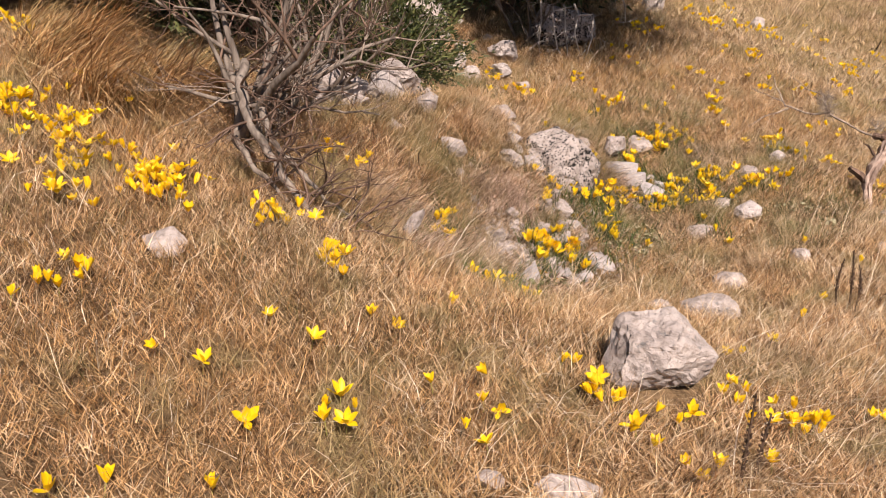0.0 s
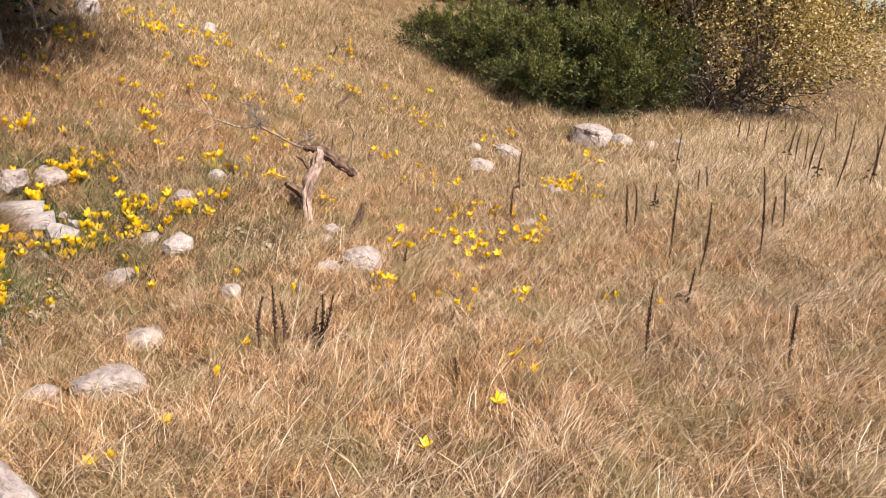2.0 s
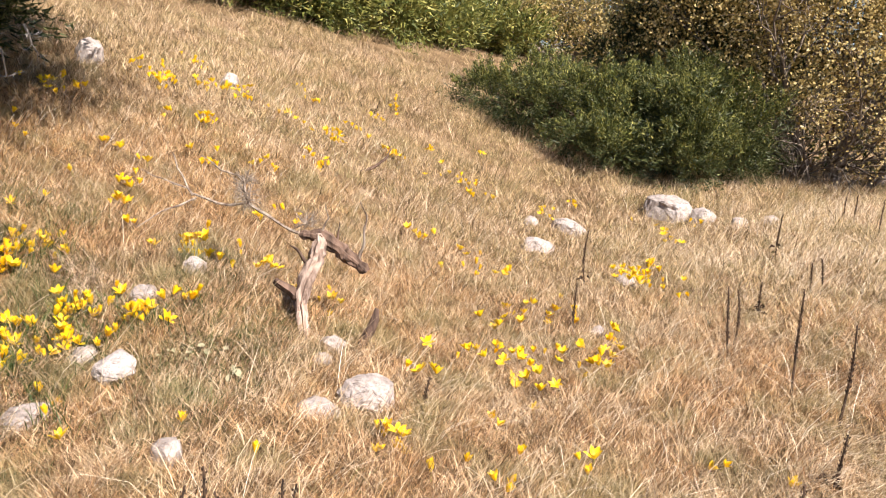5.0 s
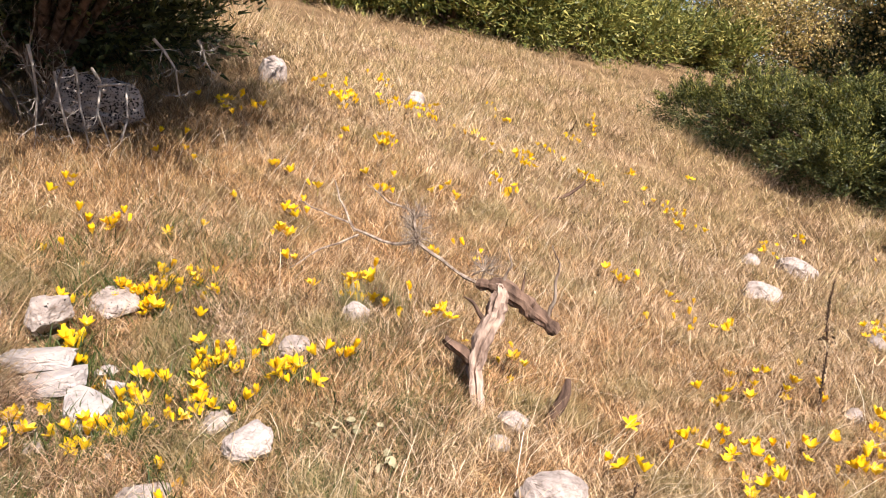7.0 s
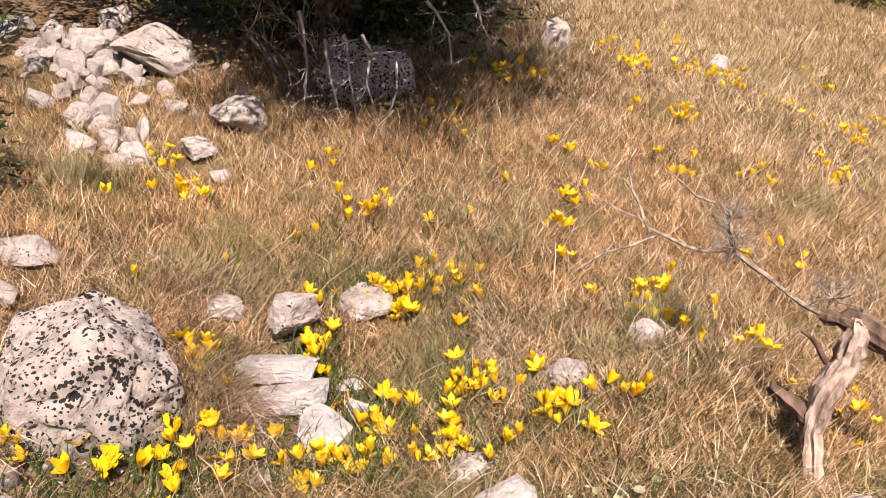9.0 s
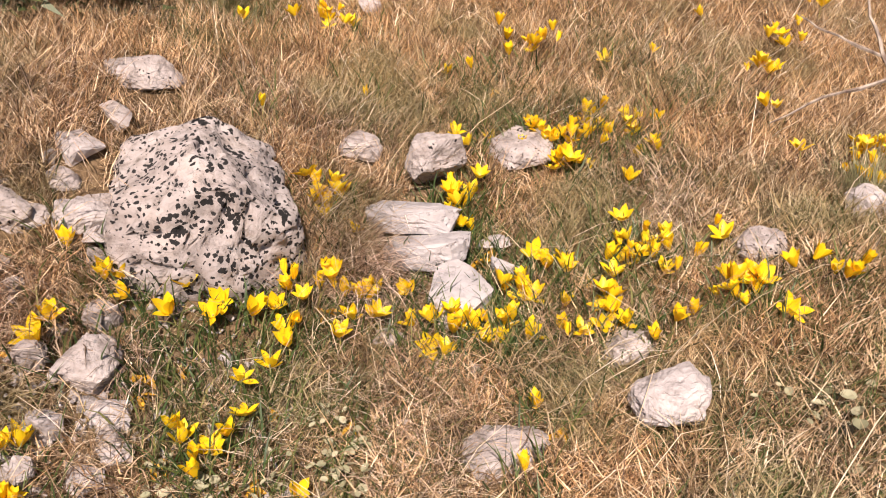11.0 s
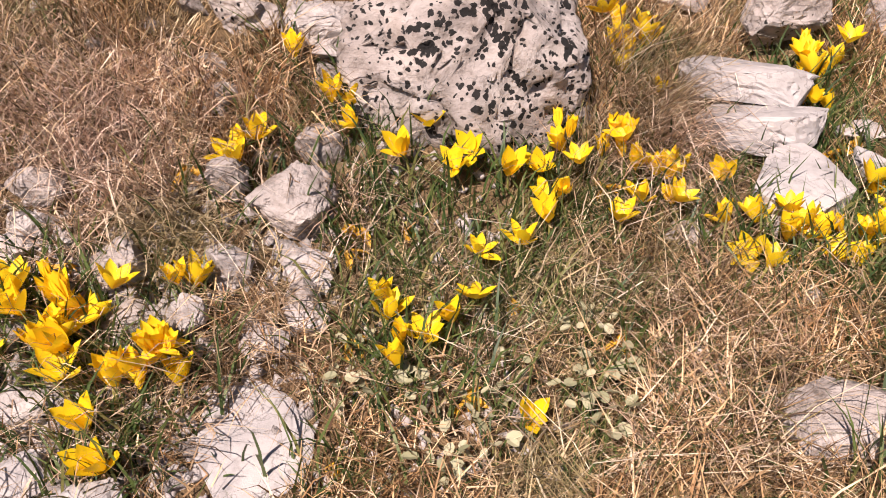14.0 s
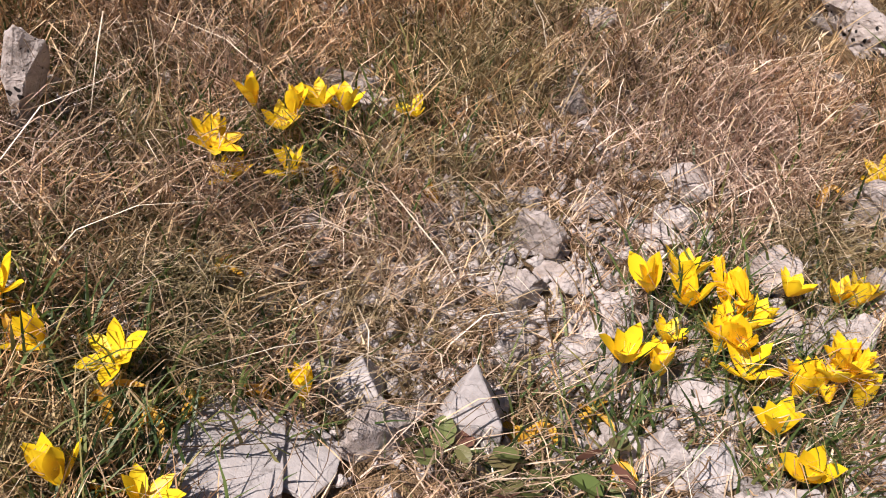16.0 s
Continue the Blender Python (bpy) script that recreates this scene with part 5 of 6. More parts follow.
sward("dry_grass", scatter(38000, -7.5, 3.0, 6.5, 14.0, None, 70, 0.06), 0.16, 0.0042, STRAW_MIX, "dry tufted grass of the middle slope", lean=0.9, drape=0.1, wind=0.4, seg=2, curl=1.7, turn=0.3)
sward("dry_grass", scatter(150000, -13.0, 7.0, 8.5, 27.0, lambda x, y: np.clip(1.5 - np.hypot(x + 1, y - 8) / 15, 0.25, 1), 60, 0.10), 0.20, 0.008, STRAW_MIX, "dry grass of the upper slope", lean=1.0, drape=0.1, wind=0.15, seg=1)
sward("dry_grass", scatter(40000, -20.0, 25.0, 24.0, 75.0), 0.35, 0.036, STRAW_PALE, "pale dry grass of the far pasture", lean=0.6, seg=1)
sward("dry_grass", scatter(5000, -4.7, -3.8, 1.2, 2.0, None, 160, 0.05), 0.42, 0.004, STRAW_RUSSET, "long brown sedge arching beside the leafless shrub", lean=0.8, curl=1.6, seg=3, wind=0.7, turn=0.15)
# patches where the grass is still green: x, y, radius
LUSH = [(-2.9, 2.22, 0.16), (-3.0, 2.45, 0.14), (-3.05, 2.62, 0.12), (-2.55, 2.3, 0.12), (-2.56, 2.45, 0.10), (-2.62, 2.86, 0.07), (-3.2, 2.95, 0.15), (-2.72, 3.95, 0.2), (-2.72, 3.2, 0.08), (-2.6, 3.45, 0.09), (-2.95, 3.75, 0.13),
        (-2.6, 2.98, 0.06), (-3.0, 3.62, 0.1), (-4.3, 3.95, 0.35), (-3.55, 4.75, 0.25), (-2.75, 4.3, 0.16), (-2.4, 4.5, 0.18), (-3.15, 4.85, 0.2), (-2.4, 5.5, 0.25), (-1.6, 2.9, 0.3), (-2.2, 7.5, 0.4),
        (-2.3, 4.9, 0.35), (-2.55, 5.1, 0.25), (-2.0, 4.5, 0.35), (-3.6, 5.3, 0.3), (-1.9, 1.9, 0.3), (-2.6, 1.2, 0.3), (-1.5, 5.6, 0.4), (-2.6, 6.4, 0.4)]


def lush(x, y):
    k = greenness(x, y) * 0.35
    for a, c, r in LUSH:
        k = np.maximum(k, 1.1 * np.exp(-((x - a) ** 2 + (y - c) ** 2) / (r * r)))
    return np.clip(k, 0.04, 1)


sward("green_grass", scatter(135000, -4.6, -2.0, 1.8, 5.4, lambda x, y: np.maximum(stony(x, y), 0.4) * lush(x, y), 24, 0.03), 0.09, 0.0024, GREEN, "short dark green grass among the rocks", "grass", lean=0.7, wind=0.3, turn=0.2)
sward("olive_grass", scatter(190000, -6.5, 1.5, 0.3, 9.0, lambda x, y: nearby(x, y) * np.clip(np.maximum(greenness(x, y), lush(x, y) * 0.9) + 0.3, 0, 1), 30, 0.05), 0.10, 0.0022, OLIVE, "half-dry olive green grass patches", "grass", lean=0.9, drape=0.2, curl=1.6, wind=0.4, turn=0.3)


# ---- leaves round the flowers ----
fs = np.array([p for p in FLOWER_SPOTS if p[0] < -2.2 and 2.0 < p[1] < 5.2])
k = np.random.randint(0, len(fs), 6500)
xy = fs[k] + np.random.randn(6500, 2) * 0.045
blades("crocus_leaves", xy, 0.06 + 0.09 * np.random.rand(6500), 0.0035 + 0.002 * np.random.rand(6500), np.abs(np.random.randn(6500)) * 0.45, np.random.rand(6500) * 6.28,
       GREEN, "narrow dark green leaves of the autumn crocuses", "leaves", 0.9)


# ---- woody things ----
def branch_tree(rng, start, direction, length, radius, depth, out, spread=0.55, up=0.15, seg=5, kids=(2, 4), shrink=0.62, wiggle=0.22):
    """Adds limbs as (points, radii) to out, recursively."""
    pts, rad = [Vector(start)], [radius]
    d = Vector(direction).normalized()
    for i in range(seg):
        d = (d + Vector((rng.gauss(0, wiggle), rng.gauss(0, wiggle), rng.gauss(0, wiggle) + up * 0.3))).normalized()
        pts.append(pts[-1] + d * length / seg)
        rad.append(radius * (1 - 0.62 * (i + 1) / seg))
    out.append((pts, rad))
    if depth:
        for _ in range(rng.randint(*kids)):
            i = rng.randint(1, seg)
            nd = (d + Vector((rng.gauss(0, spread), rng.gauss(0, spread), rng.gauss(up, spread * 0.8)))).normalized()
            branch_tree(rng, pts[i], nd, length * shrink * rng.uniform(0.75, 1.2), rad[i] * 0.7, depth - 1, out, spread, up, max(3, seg - 1), kids, shrink, wiggle)


def limbs(name, out, material, parent, sides=5, label=""):
    v, f = joined([tube(p, r, sides if r[0] > 0.006 else 4, False) for p, r in out])
    ob = link_mesh(name, v, f, material, parent, True)
    return tagged(ob, label) if label else ob


def sprays(name, centres, normals, count, size, material, parent, seed=3, leaf=False, droop=0.0):
    """A crown of very many leaves, or of feathery fronds of needles, round given points."""
    r = np.random.RandomState(seed)
    c, nn = np.asarray(centres), np.asarray(normals)
    k = r.randint(0, len(c), count)
    if leaf:
        d = r.randn(count, 3) + nn[k] * 0.3 + [0, 0, -droop]
        p = c[k] + r.randn(count, 3) * size * 3.4
        L, w = size * (0.6 + 0.8 * r.rand(count))[:, None], 0.36
    else:
        t = r.rand(count)[:, None]
        d = nn[k] * 1.2 + r.randn(count, 3) * 0.6 + [0, 0, -droop]
        p = c[k] + nn[k] * size * 5.5 * t + r.randn(count, 3) * size * (1.2 - t) * 1.1
        L, w = size * (1.3 - 0.6 * t) * (0.7 + 0.6 * r.rand(count))[:, None], 0.16
    d /= np.linalg.norm(d, axis=1)[:, None]
    side = np.cross(d, r.randn(count, 3))
    side /= np.linalg.norm(side, axis=1)[:, None]
    if leaf:
        co = np.stack([p, p + d * L * 0.5 - side * L * w, p + d * L, p + d * L * 0.5 + side * L * w], 1)
        i = np.arange(count)[:, None] * 4
        me = big_mesh(name, co.reshape(-1, 3), i + [0, 1, 2, 3], np.zeros((0, 3), int), material)
    else:
        co = np.stack([p - side * L * w, p + side * L * w, p + d * L], 1)
        i = np.arange(count)[:, None] * 3
        me = big_mesh(name, co.reshape(-1, 3), np.zeros((0, 4), int), i + [0, 1, 2], material)
    ob = new(name, me)
    ob.parent = parent
    return ob


def lobes_points(rng, lobes, n):
    """Points and outward directions on the uneven shells of several overlapping lobes."""
    c, d = [], []
    tot = sum(l[3] * l[4] for l in lobes)
    for x, y, z, rx, rz in lobes:
        for _ in range(int(n * rx * rz / tot)):
            v = Vector((rng.gauss(0, 1), rng.gauss(0, 1), rng.gauss(0.1, 1))).normalized()
            s = 0.74 + 0.42 * noise.noise(v * 2.3 + Vector((x, y, z))) + 0.28 * noise.noise(v * 6 + Vector((z, x, y))) + 0.25 * rng.random() ** 2 * rng.choice((-1, 1))
            c.append((x + v.x * rx * s, y + v.y * rx * s, z + v.z * rz * s))
            d.append(tuple((v + Vector((0, 0, 0.5))).normalized()))
    return c, d


def juniper(x, y, lobes, n, size, seed, label, material=None, extra=0.0, fronds=700, clump=0.11, follow=False):
    rng = random.Random(seed)
    z = float(height(x, y))
    e = new("juniper_bush")
    e.location = (x, y, z)
    if follow:
        lobes = [(a, b, c + float(height(x + a, y + b)) - z, rx, rz) for a, b, c, rx, rz in lobes]
    out = []
    for lx, ly, lz, rx, rz in lobes:
        p = [Vector((0, 0, -0.05)), Vector((lx * 0.4, ly * 0.4, max(0.1, lz * 0.55))), Vector((lx * 0.9, ly * 0.9, max(0.15, lz)))]
        out.append((p, [0.045, 0.026, 0.011]))
        for _ in range(8):
            v = Vector((rng.gauss(0, 1), rng.gauss(0, 1), rng.gauss(0, 0.7))).normalized()
            out.append(([p[1], p[2] + v * rx * 0.4, p[2] + Vector((v.x * rx, v.y * rx, v.z * rz)) * 0.6], [0.014, 0.008, 0.003]))
    limbs("trunk", out, DARK_WOOD, e)
    c, d = [], []
    for p, q in zip(*lobes_points(rng, lobes, fronds // 6)):
        for _ in range(7):
            off = Vector((rng.gauss(0, 1), rng.gauss(0, 1), rng.gauss(0.1, 0.7))) * clump
            c.append(tuple(Vector(p) + off))
            d.append(tuple((Vector(q) + off * 0.9 / clump + Vector((0, 0, 0.25))).normalized()))
    sprays("crown", c, d, n, size, material or NEEDLE, e, seed)
    # upward fronds doubled in paler needles, so sunlight is put into their colour
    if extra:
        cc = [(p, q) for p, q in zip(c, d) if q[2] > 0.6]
        sprays("sun_tinted_crown", [p for p, _ in cc], [q for _, q in cc], int(n * extra), size, NEEDLE_LIGHT, e, seed + 1)
    return tagged(e, label, "bush", group="junipers")


STALKS_A = [(-1.41, 7.13, 0.37, -0.01, 0.08), (-1.27, 6.27, 0.26, -0.00, 0.06), (-0.52, 6.19, 0.34, -0.02, 0.07), (-0.51, 6.42, 0.28, 0.00, 0.06), (-0.42, 6.93, 0.20, 0.00, 0.05), (-0.24, 5.86, 0.44, 0.02, 0.11), (0.24, 5.97, 0.50, -0.01, 0.11), (0.31, 6.34, 0.26, 0.01, 0.06), (-0.40, 8.58, 0.34, 0.03, 0.09), (-0.07, 5.58, 0.39, 0.04, 0.10), (-0.21, 4.25, 0.33, 0.01, 0.08), (0.32, 4.37, 0.27, 0.02, 0.07), (-0.11, 4.95, 0.22, 0.04, 0.06), (-1.60, 3.68, 0.22, -0.01, 0.05), (-1.57, 3.74, 0.25, -0.03, 0.05), (-1.55, 3.75, 0.19, -0.02, 0.04), (-1.44, 3.85, 0.21, 0.00, 0.05), (-1.43, 3.81, 0.22, 0.05, 0.06), (-1.44, 3.81, 0.17, -0.00, 0.04)]
STALKS_B = [(-0.82, 3.68, 0.13, -0.01, 0.03), (0.50, 8.98, 0.36, 0.07, 0.10), (0.56, 8.84, 0.34, 0.04, 0.09), (0.60, 8.53, 0.33, 0.03, 0.08), (0.60, 8.05, 0.42, 0.09, 0.12), (0.68, 8.07, 0.30, 0.04, 0.08), (1.07, 10.92, 0.33, 0.00, 0.07), (0.77, 7.70, 0.51, 0.11, 0.15), (1.09, 8.25, 0.38, 0.01, 0.09), (1.03, 7.99, 0.52, 0.10, 0.15), (0.33, 9.78, 0.31, 0.03, 0.08), (0.17, 10.48, 0.26, 0.03, 0.07), (0.10, 10.46, 0.24, 0.01, 0.06), (0.56, 11.03, 0.22, 0.01, 0.05), (-0.17, 7.57, 0.18, -0.00, 0.04), (-0.11, 7.57, 0.20, -0.01, 0.04), (-1.49, 4.91, 0.14, 0.01, 0.04), (-4.33, 10.12, 0.17, 0.05, 0.05), (-1.01, 1.89, 0.25, -0.02, 0.08), (-1.02, 1.97, 0.18, -0.00, 0.07), (0.38, 6.51, 0.34, -0.01, 0.08)]


def mullein(x, y, h, dx, dy, seed):
    """A dead flower spike: bare stem below, knobbly seed capsules above."""
    rng = random.Random(seed)
    z = float(height(x, y))
    e = new("mullein_stalk")
    e.location = (x, y, z)
    n = 9
    bend = Vector((rng.gauss(0, 0.03), rng.gauss(0, 0.03), 0)) * h
    pts = [Vector((dx, dy, h)) * (i / n) + bend * math.sin(i / n * 3.1) for i in range(n + 1)]
    pts[0].z = -0.03
    v, f = tube(pts, [0.0045 * (1 - 0.6 * i / n) + 0.001 for i in range(n + 1)], 6)
    link_mesh("stem", v, f, STALK_MAT, e, True)
    caps = []
    count = int(h * 130)
    for i in range(count):
        t = 0.35 + 0.65 * i / count
        p = Vector((dx, dy, h)) * t + bend * math.sin(t * 3.1)
        a = i * 2.4
        r = 0.0046 * (1.25 - 0.7 * t) * rng.uniform(0.7, 1.3)
        o = p + Vector((math.cos(a), math.sin(a), 0.3)) * 0.006
        caps.append(tube([o - Vector((0, 0, r)), o, o + Vector((math.cos(a) * r, math.sin(a) * r, r * 1.3))], [r * 0.5, r, r * 0.3], 4))
    v, f = joined(caps)
    link_mesh("seed_head", v, f, STALK_MAT, e)
    if seed % 4 == 0:
        leaves = []
        for i in range(7):
            a, z0, n = i * 2.4 + seed, 0.04 + 0.3 * h * i / 7, rng.uniform(0.03, 0.06)
            c, q = math.cos(a), math.sin(a)
            mid, tip = (c * n * 0.5, q * n * 0.5, z0 + n * 0.25), (c * n, q * n, z0 - n * 0.15)
            leaves.append(([(0, 0, z0), (mid[0] - q * 0.006, mid[1] + c * 0.006, mid[2]), tip, (mid[0] + q * 0.006, mid[1] - c * 0.006, mid[2] + 0.004)], [(0, 1, 2), (0, 2, 3)]))
        v, f = joined(leaves)
        link_mesh("dry_leaves", v, f, STALK_MAT, e)
    return tagged(e, "dead dark brown mullein stalk standing in dry grass", "dead stalk", group="dead mullein stalks")


for i, s in enumerate(STALKS_A + STALKS_B):
    mullein(*s, 40 + i)


def stump():
    """Bleached dead juniper: an upright split trunk with a propped limb and thin forked branches."""
    e = new("dead_tree_stump")
    e.location = (-2.13, 5.14, float(height(-2.13, 5.14)))
    o = Vector(e.location)

    def piece(name, pts, rad, material, sides=9, rough=0.25):
        P = [Vector(p) - o for p in pts]
        fine, fr = [], []
        for i in range(len(P) - 1):
            for k in range(4):
                t = k / 4
                fine.append(P[i].lerp(P[i + 1], t) + Vector((noise.noise(P[i] * 9 + Vector((k, 0, 0))), noise.noise(P[i] * 9 + Vector((0, k, 0))), 0)) * rad[i] * rough)
                fr.append((rad[i] * (1 - t) + rad[i + 1] * t) * (1 + rough * noise.noise(Vector((i * 3 + k, 1, rad[0] * 90)))))
        fine.append(P[-1])
        fr.append(rad[-1])
        if rad[0] < 0.0125:
            fine = [q + Vector((noise.noise(q * 14), noise.noise(q * 14 + Vector((7, 0, 0))), noise.noise(q * 14 + Vector((0, 7, 0))))) * 0.013 * min(1, i / 4) for i, q in enumerate(fine)]
            fr = [0.72 * r for r in fr]
        v, f = tube(fine, fr, sides)
        v = [p + (p - fine[i // sides]) * (0.42 * noise.noise(Vector((i % sides * 2.3, fine[i // sides].z * 2.5, rad[0] * 50))) + 0.34 * noise.noise(p * 55) + 0.2 * noise.noise(p * 130)) for i, p in enumerate(v)]
        return link_mesh(name, v, f, material, e)

    piece("trunk", [(-2.11, 5.09, 0.38), (-2.115, 5.11, 0.50), (-2.135, 5.12, 0.60), (-2.12, 5.14, 0.69), (-2.09, 5.17, 0.78), (-2.075, 5.185, 0.85), (-2.08, 5.19, 0.89)], [0.025, 0.023, 0.025, 0.030, 0.033, 0.030, 0.014], DEAD_WOOD, 26, 0.16)
    piece("side_snag", [(-2.13, 5.13, 0.62), (-2.18, 5.11, 0.66), (-2.235, 5.09, 0.70)], [0.027, 0.021, 0.014], DARK_WOOD, 12, 0.15)
    piece("prop_limb", [(-2.16, 5.17, 0.885), (-2.09, 5.20, 0.875), (-2.02, 5.24, 0.825), (-1.97, 5.265, 0.775), (-1.92, 5.29, 0.725)], [0.016, 0.028, 0.031, 0.029, 0.020], DARK_WOOD, 22, 0.4)
    piece("splinter", [(-2.09, 5.2, 0.86), (-2.05, 5.21, 0.95), (-2.06, 5.22, 1.0)], [0.008, 0.004, 0.002], LICHEN_BARK)
    piece("splinter", [(-2.03, 5.24, 0.83), (-2.02, 5.26, 0.93)], [0.009, 0.002], DARK_WOOD)
    piece("splinter", [(-1.95, 5.28, 0.76), (-1.93, 5.29, 0.85), (-1.92, 5.30, 0.96), (-1.95, 5.31, 1.02)], [0.009, 0.008, 0.004, 0.002], LICHEN_BARK)
    piece("splinter", [(-2.13, 5.16, 0.77), (-2.17, 5.15, 0.82), (-2.2, 5.15, 0.84)], [0.012, 0.008, 0.003], DARK_WOOD)
    piece("dead_branch", [(-2.13, 5.18, 0.87), (-2.31, 5.22, 0.92), (-2.48, 5.27, 0.98), (-2.57, 5.25, 0.97), (-2.72, 5.20, 1.01)], [0.009, 0.009, 0.010, 0.009, 0.007], LICHEN_BARK, 7)
    piece("dead_branch", [(-2.72, 5.20, 1.01), (-2.76, 5.20, 1.07), (-2.83, 5.22, 1.19)], [0.007, 0.006, 0.003], LICHEN_BARK, 6)
    piece("dead_branch", [(-2.70, 5.20, 1.0), (-2.78, 5.08, 0.95), (-2.83, 4.97, 0.90)], [0.006, 0.005, 0.002], LICHEN_BARK, 5)
    piece("dead_branch", [(-2.74, 5.20, 1.04), (-2.83, 5.15, 1.08), (-2.93, 5.13, 1.12)], [0.005, 0.004, 0.002], LICHEN_BARK, 5)
    piece("dead_branch", [(-2.49, 5.27, 0.98), (-2.54, 5.34, 1.09), (-2.65, 5.32, 1.11), (-2.73, 5.29, 1.18)], [0.008, 0.006, 0.005, 0.002], LICHEN_BARK, 6)
    rng = random.Random(8)
    out = []
    for base in ((-2.48, 5.27, 0.99), (-2.53, 5.32, 1.06), (-2.5, 5.29, 1.02), (-2.16, 5.22, 0.92)):
        for _ in range(16):
            branch_tree(rng, Vector(base) - o, (rng.gauss(0, 0.6), rng.gauss(0, 0.5), rng.uniform(-0.3, 1)), 0.065, 0.003, 2, out, 1.0, 0.1, 3)
    limbs("twig_tangle", out, LICHEN_BARK, e)
    return tagged(e, "bleached dead juniper stump with grey forked branches", "tree stump")


stump()


def broken_stub():
    e = new("broken_stub")
    x, y = -1.933, 5.249
    z = float(height(x, y))
    e.location = (x, y, z)
    v, f = tube([(0, 0, -0.05), (0.012, 0.012, 0.03), (0.035, 0.035, 0.075), (0.05, 0.05, 0.12), (0.055, 0.06, 0.165)], [0.022, 0.021, 0.020, 0.018, 0.006], 9)
    v = [p + Vector((noise.noise(p * 60), noise.noise(p * 60 + Vector((5, 0, 0))), 0)) * 0.012 for p in v]
    link_mesh("stub", v, f, DARK_WOOD, e, True)
    return tagged(e, "short dark broken branch stub beside the dead stump", "dead branch")


broken_stub()


def bare_shrub(x, y, h, stems, seed, label, name="bare_shrub", twig=LICHEN_BARK, depth=4, r0=0.016, lean=(0, 0), leaves=0, kids=(3, 4)):
    rng = random.Random(seed)
    e = new(name)
    e.location = (x, y, float(height(x, y)))
    thick, thin = [], []
    for _ in range(stems):
        out = []
        branch_tree(rng, (rng.gauss(0, 0.07), rng.gauss(0, 0.07), -0.04), (rng.gauss(lean[0], 0.5), rng.gauss(lean[1], 0.5), 1), h * rng.uniform(0.45, 0.62), r0 * rng.uniform(0.7, 1.2), depth, out, 0.75, 0.12, 5, kids, 0.62, 0.20)
        thick += [o for o in out if o[1][0] > r0 * 0.42]
        thin += [o for o in out if o[1][0] <= r0 * 0.42]
    limbs("stem_fork", thick, BARK, e, 6)
    limbs("twig_tangle", thin, twig, e, 4)
    if leaves:
        c = [tuple(p) for o in thin for p in o[0][1:]]
        sprays("leaves", c, [(0, 0, 0.6)] * len(c), leaves, 0.05 if h > 1.5 else 0.03, AUTUMN, e, seed, True)
    return tagged(e, label, "shrub")


bare_shrub(-3.45, 1.82, 1.4, 7, 21, "leafless brown shrub with tangled dark twigs", lean=(0.3, 0.3), twig=DARK_WOOD, r0=0.024, kids=(2, 3))
bare_shrub(-3.62, 2.05, 1.3, 5, 24, "leafless shrub with grey lichened twigs", lean=(0.4, 0.6), depth=4, kids=(2, 4), r0=0.018)
bare_shrub(-3.85, 2.5, 1.3, 7, 22, "leafless brown shrub beside the lichened rocks", twig=DARK_WOOD)


def fallen_branch():
    e = new("fallen_branch")
    o = Vector((-2.9, 1.75, float(height(-2.9, 1.75))))
    e.location = o
    rng = random.Random(4)
    main = [(-3.30, 1.80, 1.36), (-3.17, 1.70, 1.26), (-3.055, 1.67, 1.141), (-2.944, 1.72, 0.983), (-2.766, 1.73, 0.831), (-2.653, 1.83, 0.744), (-2.55, 1.98, 0.665)]
    side = [(-3.22, 1.80, 1.22), (-3.06, 1.76, 1.07), (-2.93, 1.80, 0.96), (-2.80, 1.82, 0.87), (-2.70, 1.90, 0.79)]
    low = [(-3.10, 1.62, 1.08), (-2.98, 1.66, 0.96), (-2.85, 1.70, 0.86), (-2.76, 1.74, 0.80)]
    for pts, r0 in ((main, 0.022), (side, 0.016), (low, 0.013)):
        P = [Vector(p) - o for p in pts]
        fine = [P[i].lerp(P[i + 1], k / 4) + Vector((rng.gauss(0, 0.006), rng.gauss(0, 0.006), rng.gauss(0, 0.006))) for i in range(len(P) - 1) for k in range(4)] + [P[-1]]
        n = len(fine)
        v, f = tube(fine, [r0 * (1 - 0.75 * i / n) * rng.uniform(0.85, 1.15) for i in range(n)], 9)
        v = [p * 1.0 + Vector((noise.noise(p * 60), noise.noise(p * 60 + Vector((9, 0, 0))), noise.noise(p * 60 + Vector((0, 9, 0))))) * 0.006 for p in v]
        link_mesh("limb", v, f, BARK, e, True)
    out = []
    for p in main[:-1] + side:
        for _ in range(4):
            branch_tree(rng, Vector(p) - o, (rng.gauss(0.3, 0.6), rng.gauss(0.2, 0.6), rng.uniform(-0.2, 0.8)), 0.24, 0.006, 2, out, 0.7, 0.0, 4)
    limbs("twig_tangle", out, DARK_WOOD, e, 4)
    return tagged(e, "dead lichened branch sloping down into the grass", "dead branch")


fallen_branch()

